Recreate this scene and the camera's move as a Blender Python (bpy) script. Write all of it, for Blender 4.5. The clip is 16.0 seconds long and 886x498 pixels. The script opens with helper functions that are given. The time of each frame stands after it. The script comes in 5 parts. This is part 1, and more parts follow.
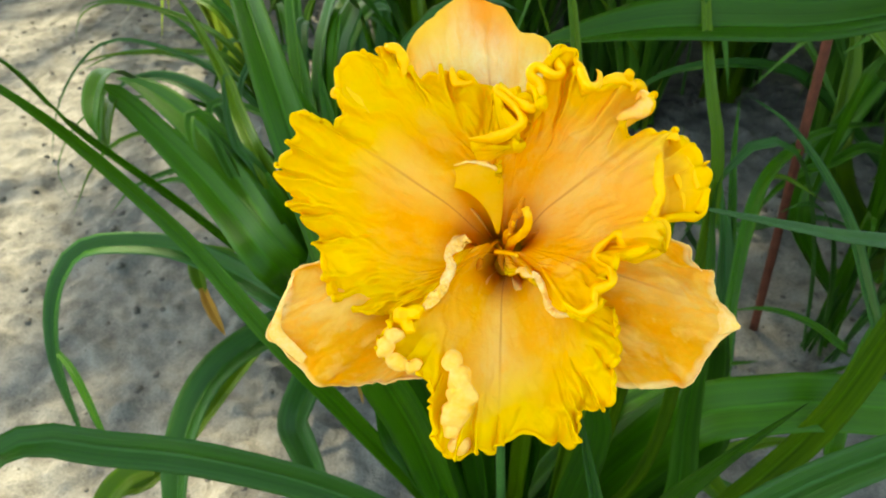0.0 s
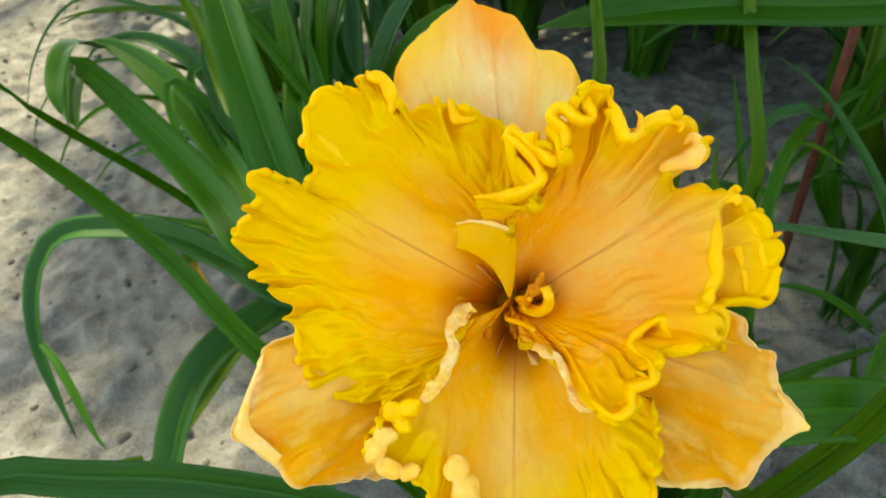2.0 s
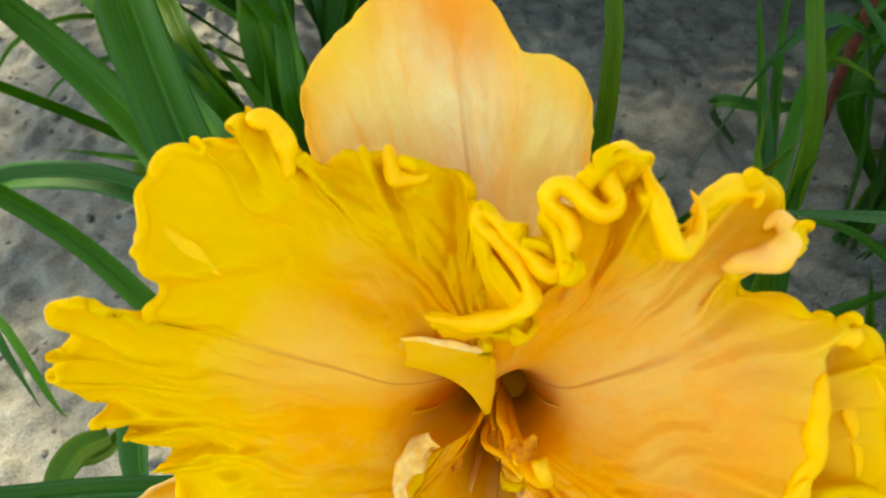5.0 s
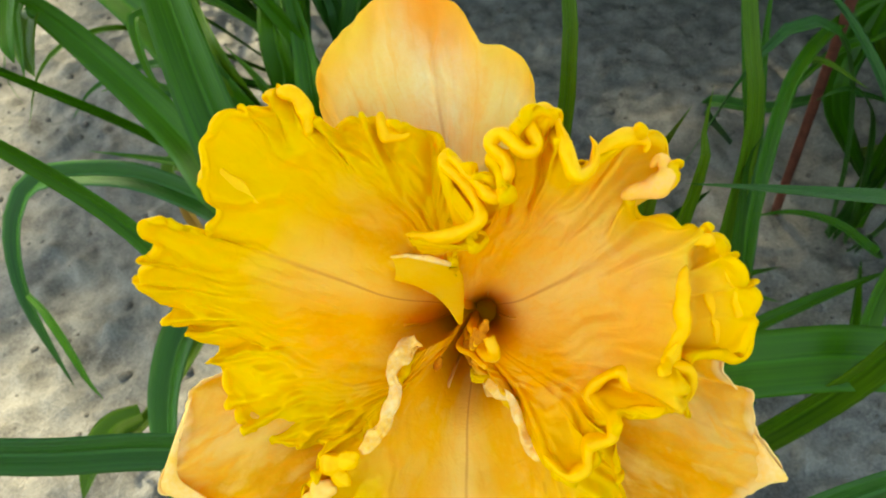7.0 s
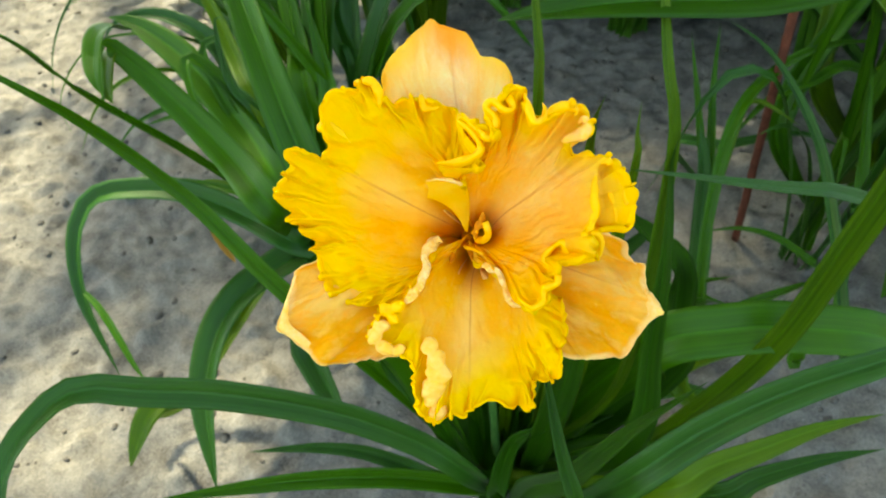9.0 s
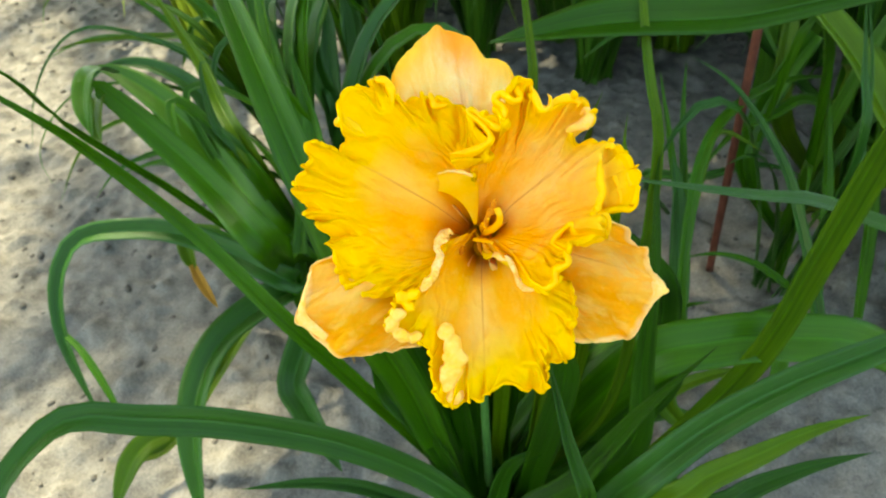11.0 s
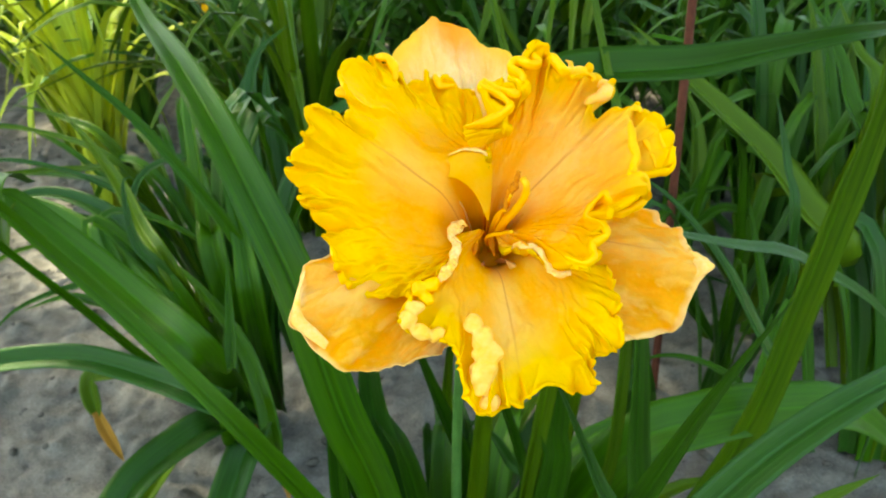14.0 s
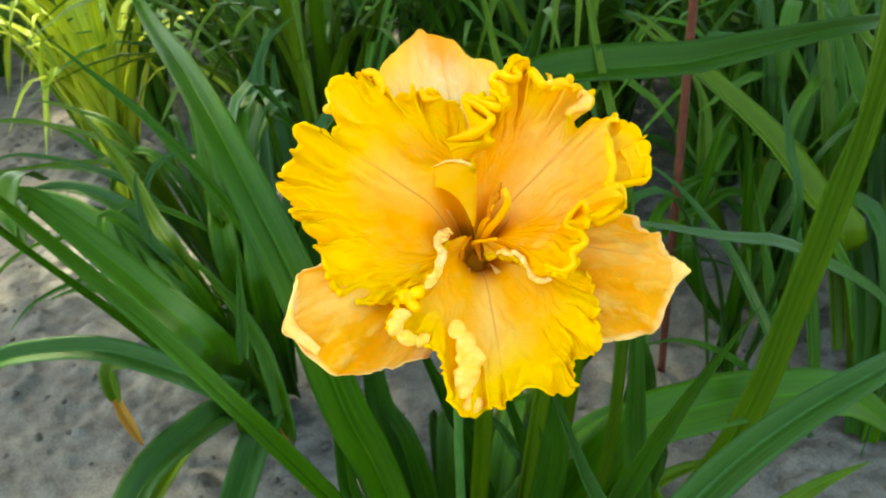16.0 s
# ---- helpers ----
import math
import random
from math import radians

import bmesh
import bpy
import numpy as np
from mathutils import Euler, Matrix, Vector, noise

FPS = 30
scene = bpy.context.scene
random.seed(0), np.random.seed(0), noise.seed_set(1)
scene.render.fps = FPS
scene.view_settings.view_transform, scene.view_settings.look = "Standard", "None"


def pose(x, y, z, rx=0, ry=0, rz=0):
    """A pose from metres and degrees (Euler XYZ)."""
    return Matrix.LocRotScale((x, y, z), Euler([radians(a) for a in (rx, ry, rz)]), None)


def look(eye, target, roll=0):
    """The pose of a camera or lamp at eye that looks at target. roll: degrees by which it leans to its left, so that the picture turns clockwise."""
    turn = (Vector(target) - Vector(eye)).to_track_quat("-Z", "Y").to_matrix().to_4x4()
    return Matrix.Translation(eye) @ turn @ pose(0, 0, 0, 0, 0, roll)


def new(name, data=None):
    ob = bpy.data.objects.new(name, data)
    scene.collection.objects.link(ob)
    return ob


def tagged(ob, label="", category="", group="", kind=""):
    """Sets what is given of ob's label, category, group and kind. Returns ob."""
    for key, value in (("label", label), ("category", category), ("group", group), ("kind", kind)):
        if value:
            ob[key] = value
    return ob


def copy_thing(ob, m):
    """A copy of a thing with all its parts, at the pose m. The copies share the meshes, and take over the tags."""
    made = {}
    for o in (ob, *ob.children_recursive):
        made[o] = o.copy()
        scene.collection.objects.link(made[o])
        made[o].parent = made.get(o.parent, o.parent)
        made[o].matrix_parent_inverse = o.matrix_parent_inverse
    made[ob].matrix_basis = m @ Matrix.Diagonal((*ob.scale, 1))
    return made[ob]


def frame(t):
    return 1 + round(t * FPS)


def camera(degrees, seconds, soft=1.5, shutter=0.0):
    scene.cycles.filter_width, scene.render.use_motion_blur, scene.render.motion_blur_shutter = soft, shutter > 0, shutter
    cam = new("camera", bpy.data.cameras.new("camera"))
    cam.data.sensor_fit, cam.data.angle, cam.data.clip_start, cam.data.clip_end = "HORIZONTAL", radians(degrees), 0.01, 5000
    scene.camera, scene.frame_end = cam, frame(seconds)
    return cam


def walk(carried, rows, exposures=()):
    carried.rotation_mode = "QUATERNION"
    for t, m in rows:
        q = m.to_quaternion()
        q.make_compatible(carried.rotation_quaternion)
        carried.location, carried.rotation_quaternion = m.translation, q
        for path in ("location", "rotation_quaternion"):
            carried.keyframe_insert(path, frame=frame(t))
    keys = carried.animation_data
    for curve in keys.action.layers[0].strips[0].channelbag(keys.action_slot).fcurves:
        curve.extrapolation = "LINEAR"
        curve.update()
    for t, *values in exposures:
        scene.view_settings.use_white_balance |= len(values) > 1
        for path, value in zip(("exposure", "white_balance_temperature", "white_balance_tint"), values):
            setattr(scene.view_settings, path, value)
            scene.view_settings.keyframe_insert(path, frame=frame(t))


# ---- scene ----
cam = camera(64.0, 16.0, 1.8)
# a small phone lens, held in focus on the flower
cam.data.dof.use_dof = True
cam.data.dof.focus_distance, cam.data.dof.aperture_fstop = 0.24, 28.0
PATH = [
    (0, (0.082, 0.059, 0.781), (-0.058, 1.629, -0.45), -4.0),
    (0.5, (0.082, 0.068, 0.784), (-0.063, 1.639, -0.446), -4.2),
    (1, (0.079, 0.088, 0.779), (-0.061, 1.655, -0.455), -3.8),
    (1.5, (0.085, 0.106, 0.793), (-0.056, 1.652, -0.468), -5.0),
    (2, (0.08, 0.128, 0.783), (-0.069, 1.584, -0.58), -5.3),
    (2.5, (0.077, 0.15, 0.792), (-0.098, 1.526, -0.649), -6.7),
    (3, (0.085, 0.167, 0.796), (-0.115, 1.461, -0.715), -8.0),
    (3.5, (0.088, 0.19, 0.791), (-0.12, 1.41, -0.78), -8.7),
    (4, (0.091, 0.218, 0.767), (-0.096, 1.442, -0.803), -9.1),
    (4.2, (0.087, 0.222, 0.761), (-0.054, 1.453, -0.81), -7.3),
    (6.3, (0.09, 0.21, 0.767), (-0.08, 1.441, -0.8), -8.3),
    (6.5, (0.096, 0.2, 0.774), (-0.086, 1.433, -0.791), -8.7),
    (7, (0.1, 0.176, 0.788), (-0.085, 1.426, -0.762), -9.0),
    (7.5, (0.103, 0.146, 0.807), (-0.084, 1.41, -0.732), -9.2),
    (8, (0.102, 0.116, 0.813), (-0.065, 1.412, -0.701), -7.8),
    (8.5, (0.099, 0.079, 0.835), (-0.055, 1.411, -0.649), -6.9),
    (9, (0.1, 0.052, 0.85), (-0.06, 1.418, -0.601), -7.1),
    (9.2, (0.099, 0.047, 0.852), (-0.045, 1.433, -0.583), -6.9),
    (11.3, (0.067, 0.019, 0.829), (0.044, 1.55, -0.458), -5.3),
    (11.5, (0.056, 0.02, 0.815), (0.098, 1.597, -0.413), -4.4),
    (11.7, (0.053, 0.021, 0.808), (0.128, 1.633, -0.374), -4.7),
    (12, (0.045, 0.02, 0.792), (0.186, 1.662, -0.341), -4.1),
    (12.1, (0.046, 0.022, 0.79), (0.199, 1.662, -0.343), -4.1),
    (12.5, (0.046, 0.023, 0.773), (0.278, 1.706, -0.282), -3.2),
    (13, (0.034, 0.016, 0.758), (0.306, 1.734, -0.228), -2.2),
    (13.5, (0.023, 0.01, 0.748), (0.288, 1.752, -0.199), -2.2),
    (14, (0.023, 0.011, 0.745), (0.271, 1.757, -0.199), -2.4),
    (14.5, (0.021, 0.011, 0.762), (0.231, 1.761, -0.185), -3.7),
    (15, (0.026, 0.002, 0.762), (0.228, 1.741, -0.205), -3.5),
    (15.5, (0.03, 0.002, 0.766), (0.221, 1.734, -0.215), -3.8),
    (16, (0.036, 0.003, 0.762), (0.231, 1.728, -0.231), -3.9),
]
walk(cam, [(t, look(eye, target, roll)) for t, eye, target, roll in PATH], exposures=[(0.0, 2.54, 8200, -9), (2.5, 2.38, 8200, -9), (7.5, 2.44, 8200, -9), (9.0, 2.58, 8200, -9), (16.0, 2.70, 8200, -9)])

# ---- world, sun ----
SUN_TURN, SUN_RISE = radians(-32), radians(57)
sun_way = Vector((math.cos(SUN_RISE) * math.sin(SUN_TURN), math.cos(SUN_RISE) * math.cos(SUN_TURN), math.sin(SUN_RISE)))
world = bpy.data.worlds.new("world")
scene.world = world
world.use_nodes = True
sky = world.node_tree.nodes.new("ShaderNodeTexSky")
sky.sky_type = "NISHITA"
sky.sun_disc = False
sky.sun_elevation, sky.sun_rotation = SUN_RISE, SUN_TURN
sky.air_density, sky.dust_density = 1.0, 2.5
world.node_tree.links.new(sky.outputs[0], world.node_tree.nodes["Background"].inputs[0])
world.node_tree.nodes["Background"].inputs[1].default_value = 0.15
sun = new("sun", bpy.data.lights.new("sun", "SUN"))
sun.data.energy, sun.data.angle, sun.data.color = 2.5, radians(1.5), (1.0, 0.93, 0.82)
sun.matrix_world = look(sun_way * 30, (0, 0, 0))


# ---- materials ----
def material(name):
    m = bpy.data.materials.new(name)
    m.use_nodes = True
    nt = m.node_tree
    nt.nodes.clear()
    out = nt.nodes.new("ShaderNodeOutputMaterial")
    bsdf = nt.nodes.new("ShaderNodeBsdfPrincipled")
    nt.links.new(bsdf.outputs[0], out.inputs[0])
    return m, nt, bsdf, out


def node(nt, kind, **values):
    n = nt.nodes.new(kind)
    for key, value in values.items():
        if key in n.inputs:
            n.inputs[key].default_value = value
        else:
            setattr(n, key, value)
    return n


def ramp(nt, fac, stops):
    r = nt.nodes.new("ShaderNodeValToRGB")
    e = r.color_ramp.elements
    while len(e) < len(stops):
        e.new(0.5)
    for el, (p, c) in zip(e, stops):
        el.position, el.color = p, (*c, 1)
    nt.links.new(fac, r.inputs[0])
    return r.outputs[0]


def mix(nt, fac, a, b, how="MIX"):
    m = nt.nodes.new("ShaderNodeMix")
    m.data_type, m.blend_type = "RGBA", how
    for sock, v in ((m.inputs[0], fac), (m.inputs[6], a), (m.inputs[7], b)):
        if hasattr(v, "is_output"):
            nt.links.new(v, sock)
        elif isinstance(v, tuple):
            sock.default_value = (*v, 1)
        else:
            sock.default_value = v
    return m.outputs[2]


def maths(nt, how, a, b=0.0):
    m = nt.nodes.new("ShaderNodeMath")
    m.operation = how
    for sock, v in ((m.inputs[0], a), (m.inputs[1], b)):
        if hasattr(v, "is_output"):
            nt.links.new(v, sock)
        else:
            sock.default_value = v
    return m.outputs[0]


def scaled(nt, source, sx, sy, sz=1.0):
    m = node(nt, "ShaderNodeMapping")
    m.inputs["Scale"].default_value = (sx, sy, sz)
    nt.links.new(source, m.inputs[0])
    return m.outputs[0]


def noise_tex(nt, vec, scale, detail=4.0, rough=0.55):
    n = node(nt, "ShaderNodeTexNoise", Scale=scale, Detail=detail, Roughness=rough)
    if vec is not None:
        nt.links.new(vec, n.inputs["Vector"])
    return n.outputs["Fac"]


def bumped(nt, bsdf, height, strength, distance):
    b = node(nt, "ShaderNodeBump", Strength=strength, Distance=distance)
    nt.links.new(height, b.inputs["Height"])
    nt.links.new(b.outputs[0], bsdf.inputs["Normal"])
    return b


def thin(nt, bsdf, out, colour, share):
    """Light that comes through a thin leaf or petal."""
    t = nt.nodes.new("ShaderNodeBsdfTranslucent")
    if hasattr(colour, "is_output"):
        nt.links.new(colour, t.inputs[0])
    else:
        t.inputs[0].default_value = (*colour, 1)
    m = nt.nodes.new("ShaderNodeMixShader")
    m.inputs[0].default_value = share
    nt.links.new(bsdf.outputs[0], m.inputs[1])
    nt.links.new(t.outputs[0], m.inputs[2])
    nt.links.new(m.outputs[0], out.inputs[0])


def leaf_material(name, dark, light, gloss=0.44, vein=0.8, shine=0.22):
    m, nt, bsdf, out = material(name)
    uv = node(nt, "ShaderNodeUVMap", uv_map="blade").outputs[0]
    who = node(nt, "ShaderNodeObjectInfo").outputs["Random"]
    shift = node(nt, "ShaderNodeCombineXYZ")
    nt.links.new(maths(nt, "MULTIPLY", who, 37.0), shift.inputs[0])
    nt.links.new(maths(nt, "MULTIPLY", who, 91.0), shift.inputs[1])
    moved = node(nt, "ShaderNodeVectorMath", operation="ADD")
    nt.links.new(uv, moved.inputs[0])
    nt.links.new(shift.outputs[0], moved.inputs[1])
    own = moved.outputs[0]
    fine = noise_tex(nt, scaled(nt, own, 42, 0.7), 1.0, 2.0)
    ribs = noise_tex(nt, scaled(nt, own, 12, 0.16), 1.0, 1.0)
    spots = noise_tex(nt, scaled(nt, own, 3, 5), 1.0, 5.0, 0.65)
    drift = noise_tex(nt, scaled(nt, own, 1.0, 0.9), 1.0, 2.0)
    tone = maths(nt, "ADD", maths(nt, "MULTIPLY", fine, 0.4), maths(nt, "MULTIPLY", ribs, 0.6))
    colour = mix(nt, ramp(nt, tone, [(0.36, (0, 0, 0)), (0.62, (1, 1, 1))]), dark, light)
    warm = tuple(min(1.0, c * k) for c, k in zip(light, (1.45, 1.12, 0.6)))
    colour = mix(nt, maths(nt, "MULTIPLY", ramp(nt, drift, [(0.40, (0, 0, 0)), (0.70, (1, 1, 1))]), 0.5), colour, warm)
    colour = mix(nt, maths(nt, "MULTIPLY", ramp(nt, spots, [(0.55, (0, 0, 0)), (0.8, (1, 1, 1))]), 0.4), colour, warm)
    colour = mix(nt, maths(nt, "MULTIPLY", who, 0.4), colour, warm)
    sep = node(nt, "ShaderNodeSeparateXYZ")
    nt.links.new(uv, sep.inputs[0])
    mid = maths(nt, "ABSOLUTE", maths(nt, "SUBTRACT", sep.outputs[0], 0.5))
    rib = ramp(nt, mid, [(0.0, (1, 1, 1)), (0.04, (0, 0, 0))])
    colour = mix(nt, maths(nt, "MULTIPLY", rib, 0.4), colour, tuple(min(1, c * 1.7) for c in light))
    nt.links.new(colour, bsdf.inputs["Base Color"])
    bsdf.inputs["Roughness"].default_value = gloss
    bsdf.inputs["Specular IOR Level"].default_value = shine
    bumped(nt, bsdf, maths(nt, "ADD", tone, maths(nt, "MULTIPLY", spots, 0.12)), vein, 0.0014)
    glow = mix(nt, 0.5, colour, warm)
    thin(nt, bsdf, out, glow, 0.24)
    return m


LEAF = leaf_material("leaf_green", (0.012, 0.056, 0.0010), (0.038, 0.132, 0.0016), 0.38, 0.7, 0.22)
# darkened copy of the leaf green: shade near the flower put into the colour
LEAF_SHADED = leaf_material("leaf_shaded_green", (0.006, 0.034, 0.0008), (0.020, 0.080, 0.0012), 0.38, 0.7, 0.2)
LEAF_BLUE = leaf_material("leaf_blue_green", (0.008, 0.046, 0.004), (0.026, 0.104, 0.010), 0.38, 0.7, 0.3)
LEAF_LIGHT = leaf_material("leaf_light_green", (0.028, 0.078, 0.001), (0.068, 0.145, 0.003), 0.4, 0.7, 0.2)
# lightened towards lime so the colour itself carries the sunlight on the leaves
LEAF_SUNLIT_LIME = leaf_material("leaf_sunlit_lime", (0.17, 0.27, 0.010), (0.36, 0.47, 0.05))
LEAF_FAR = leaf_material("leaf_far", (0.018, 0.076, 0.006), (0.055, 0.160, 0.014))
LEAF_DRY = leaf_material("leaf_dry", (0.16, 0.07, 0.012), (0.40, 0.24, 0.05), 0.7)


def petal_material(name, body, pale, rim, vein_colour, throat, rim_at, blush=None, wide=0.12, mottle=0.0, hem=None, veins=0.0):
    m, nt, bsdf, out = material(name)
    uv = node(nt, "ShaderNodeUVMap", uv_map="petal").outputs[0]
    sep = node(nt, "ShaderNodeSeparateXYZ")
    nt.links.new(uv, sep.inputs[0])
    along, across = sep.outputs[1], sep.outputs[0]
    place = node(nt, "ShaderNodeTexCoord").outputs["Object"]
    cloud = noise_tex(nt, place, 55.0, 4.0, 0.6)
    blotch = noise_tex(nt, place, 26.0, 3.0, 0.55)
    warped = mix(nt, 0.16, uv, node(nt, "ShaderNodeTexNoise", Scale=34.0, Detail=2.0).outputs["Color"])
    nt.links.new(place, warped.node.inputs[7].links[0].from_node.inputs["Vector"])
    rays = noise_tex(nt, scaled(nt, warped, 20, 3.5), 1.0, 4.0, 0.62)
    rays2 = noise_tex(nt, scaled(nt, warped, 110, 9.0), 1.0, 2.0, 0.5)
    mid = maths(nt, "ABSOLUTE", maths(nt, "SUBTRACT", across, 0.5))
    # paler towards the midrib, richer beside it
    band = maths(nt, "ADD", mid, maths(nt, "MULTIPLY", maths(nt, "SUBTRACT", blotch, 0.5), 0.22))
    colour = mix(nt, ramp(nt, band, [(0.02, (1, 1, 1)), (0.02 + wide, (0, 0, 0))]), body, pale)
    colour = mix(nt, maths(nt, "MULTIPLY", ramp(nt, rays, [(0.50, (0, 0, 0)), (0.74, (1, 1, 1))]), 0.12), colour, vein_colour)
    colour = mix(nt, maths(nt, "MULTIPLY", ramp(nt, cloud, [(0.50, (0, 0, 0)), (0.70, (1, 1, 1))]), 0.2), colour, pale)
    if veins:
        # thin broken veins that run out to the tip
        thread = noise_tex(nt, scaled(nt, warped, 62, 2.2), 1.0, 3.0, 0.6)
        colour = mix(nt, maths(nt, "MULTIPLY", ramp(nt, thread, [(0.585, (0, 0, 0)), (0.64, (1, 1, 1))]), veins), colour, vein_colour)
    if mottle:
        # watery orange and cream patches drawn out along the veins
        patch = noise_tex(nt, scaled(nt, warped, 7.0, 2.6), 1.0, 5.0, 0.62)
        colour = mix(nt, maths(nt, "MULTIPLY", ramp(nt, patch, [(0.40, (1, 1, 1)), (0.51, (0, 0, 0))]), mottle), colour, (0.97, 0.38, 0.004))
        colour = mix(nt, maths(nt, "MULTIPLY", ramp(nt, patch, [(0.50, (0, 0, 0)), (0.62, (1, 1, 1))]), mottle), colour, (0.94, 0.51, 0.09))
        daub = noise_tex(nt, scaled(nt, warped, 17.0, 8.0), 1.0, 4.0, 0.6)
        colour = mix(nt, maths(nt, "MULTIPLY", ramp(nt, daub, [(0.54, (0, 0, 0)), (0.66, (1, 1, 1))]), 0.8 * mottle), colour, (0.95, 0.53, 0.10))
        colour = mix(nt, maths(nt, "MULTIPLY", ramp(nt, daub, [(0.36, (1, 1, 1)), (0.46, (0, 0, 0))]), 0.8 * mottle), colour, (0.97, 0.36, 0.004))
    if hem:
        hemline = maths(nt, "ADD", mid, maths(nt, "MULTIPLY", maths(nt, "SUBTRACT", cloud, 0.5), 0.06))
        colour = mix(nt, maths(nt, "MULTIPLY", ramp(nt, hemline, [(0.445, (0, 0, 0)), (0.49, (1, 1, 1))]), 0.4), colour, hem)
    # fine matte grain, paler and more orange specks side by side
    grain = noise_tex(nt, place, 480.0, 4.0, 0.7)
    colour = mix(nt, maths(nt, "MULTIPLY", ramp(nt, grain, [(0.50, (0, 0, 0)), (0.66, (1, 1, 1))]), 0.22), colour, (0.95, 0.50, 0.040))
    colour = mix(nt, maths(nt, "MULTIPLY", ramp(nt, grain, [(0.34, (1, 1, 1)), (0.48, (0, 0, 0))]), 0.15), colour, vein_colour)
    edge = maths(nt, "ADD", along, maths(nt, "MULTIPLY", maths(nt, "SUBTRACT", blotch, 0.5), 0.30))
    colour = mix(nt, ramp(nt, edge, [(rim_at, (0, 0, 0)), (min(1.0, rim_at + 0.28) if rim_at < 0.9 else rim_at + 0.03, (1, 1, 1))]), colour, rim)
    colour = mix(nt, ramp(nt, along, [(0.02, (1, 1, 1)), (0.09, (0, 0, 0))]), colour, throat)
    if blush:
        spot = maths(nt, "MULTIPLY", ramp(nt, mid, [(0.0, (1, 1, 1)), (0.17, (0, 0, 0))]), ramp(nt, edge, [(0.70, (0, 0, 0)), (0.9, (1, 1, 1))]))
        colour = mix(nt, maths(nt, "MULTIPLY", spot, 0.85), colour, blush)
    line = ramp(nt, mid, [(0.0, (1, 1, 1)), (0.004, (0.6, 0.6, 0.6)), (0.008, (0, 0, 0))])
    colour = mix(nt, maths(nt, "MULTIPLY", line, maths(nt, "MULTIPLY", ramp(nt, along, [(0.35, (1, 1, 1)), (0.9, (0, 0, 0))]), 0.8)), colour, (0.62, 0.20, 0.03))
    nt.links.new(colour, bsdf.inputs["Base Color"])
    bsdf.inputs["Roughness"].default_value = 0.62
    bsdf.inputs["Specular IOR Level"].default_value = 0.14
    bsdf.inputs["Subsurface Weight"].default_value = 0.15
    bsdf.inputs["Subsurface Radius"].default_value = (1.0, 0.5, 0.1)
    bsdf.inputs["Subsurface Scale"].default_value = 0.003
    h = maths(nt, "ADD", maths(nt, "MULTIPLY", rays, 0.12), maths(nt, "MULTIPLY", rays2, 0.08))
    crinkle = noise_tex(nt, place, 300.0, 3.0, 0.6)
    puff = node(nt, "ShaderNodeTexNoise", Scale=115.0, Detail=3.0, Roughness=0.5, Distortion=1.6)
    nt.links.new(place, puff.inputs["Vector"])
    h = maths(nt, "ADD", h, maths(nt, "ADD", maths(nt, "MULTIPLY", puff.outputs["Fac"], 1.1), maths(nt, "MULTIPLY", crinkle, 0.6)))
    bumped(nt, bsdf, h, 0.4, 0.0011)
    thin(nt, bsdf, out, mix(nt, 0.6, colour, (0.97, 0.38, 0.004)), 0.2)
    return m


PETAL = petal_material("petal_gold", (0.93, 0.400, 0.001), (0.95, 0.505, 0.060), (0.92, 0.508, 0.001), (0.95, 0.330, 0.002), (0.55, 0.300, 0.006), 0.50, None, 0.12, 0.25)
PETAL_EAST = petal_material("petal_gold_peach", (0.90, 0.360, 0.001), (0.94, 0.490, 0.100), (0.92, 0.508, 0.001), (0.94, 0.310, 0.003), (0.55, 0.290, 0.006), 0.70, None, 0.20, 0.45)
PETAL_SOUTH = petal_material("petal_gold_pale", (0.92, 0.400, 0.001), (0.94, 0.515, 0.100), (0.92, 0.513, 0.001), (0.94, 0.345, 0.004), (0.66, 0.340, 0.006), 0.60, None, 0.12, 0.35)
PETAL_LOBE = petal_material("petal_lobe", (0.96, 0.480, 0.004), (0.96, 0.550, 0.080), (0.92, 0.420, 0.0100), (0.94, 0.370, 0.004), (0.94, 0.400, 0.004), 0.9)
SEPAL = petal_material("sepal_peach", (0.84, 0.360, 0.003), (0.90, 0.475, 0.100), (0.96, 0.600, 0.200), (0.94, 0.330, 0.010), (0.60, 0.340, 0.0200), 0.965, None, 0.12, 0.7, (0.96, 0.66, 0.30), 0.4)
SEPAL_TOP = petal_material("sepal_cream", (0.95, 0.675, 0.210), (0.96, 0.725, 0.330), (0.96, 0.510, 0.0400), (0.95, 0.430, 0.0300), (0.80, 0.420, 0.0600), 0.84, (0.92, 0.270, 0.0042), 0.12, 0.3, (0.97, 0.60, 0.10), 0.25)


def plain(name, c1, c2, rough, scale, bump=0.3, depth=0.001):
    m, nt, bsdf, out = material(name)
    place = node(nt, "ShaderNodeTexCoord").outputs["Object"]
    a = noise_tex(nt, place, scale, 5.0, 0.6)
    b = noise_tex(nt, place, scale * 7, 4.0, 0.6)
    t = maths(nt, "ADD", maths(nt, "MULTIPLY", a, 0.6), maths(nt, "MULTIPLY", b, 0.4))
    nt.links.new(mix(nt, ramp(nt, t, [(0.35, (0, 0, 0)), (0.65, (1, 1, 1))]), c1, c2), bsdf.inputs["Base Color"])
    bsdf.inputs["Roughness"].default_value = rough
    bsdf.inputs["Specular IOR Level"].default_value = 0.2
    bumped(nt, bsdf, t, bump, depth)
    return m


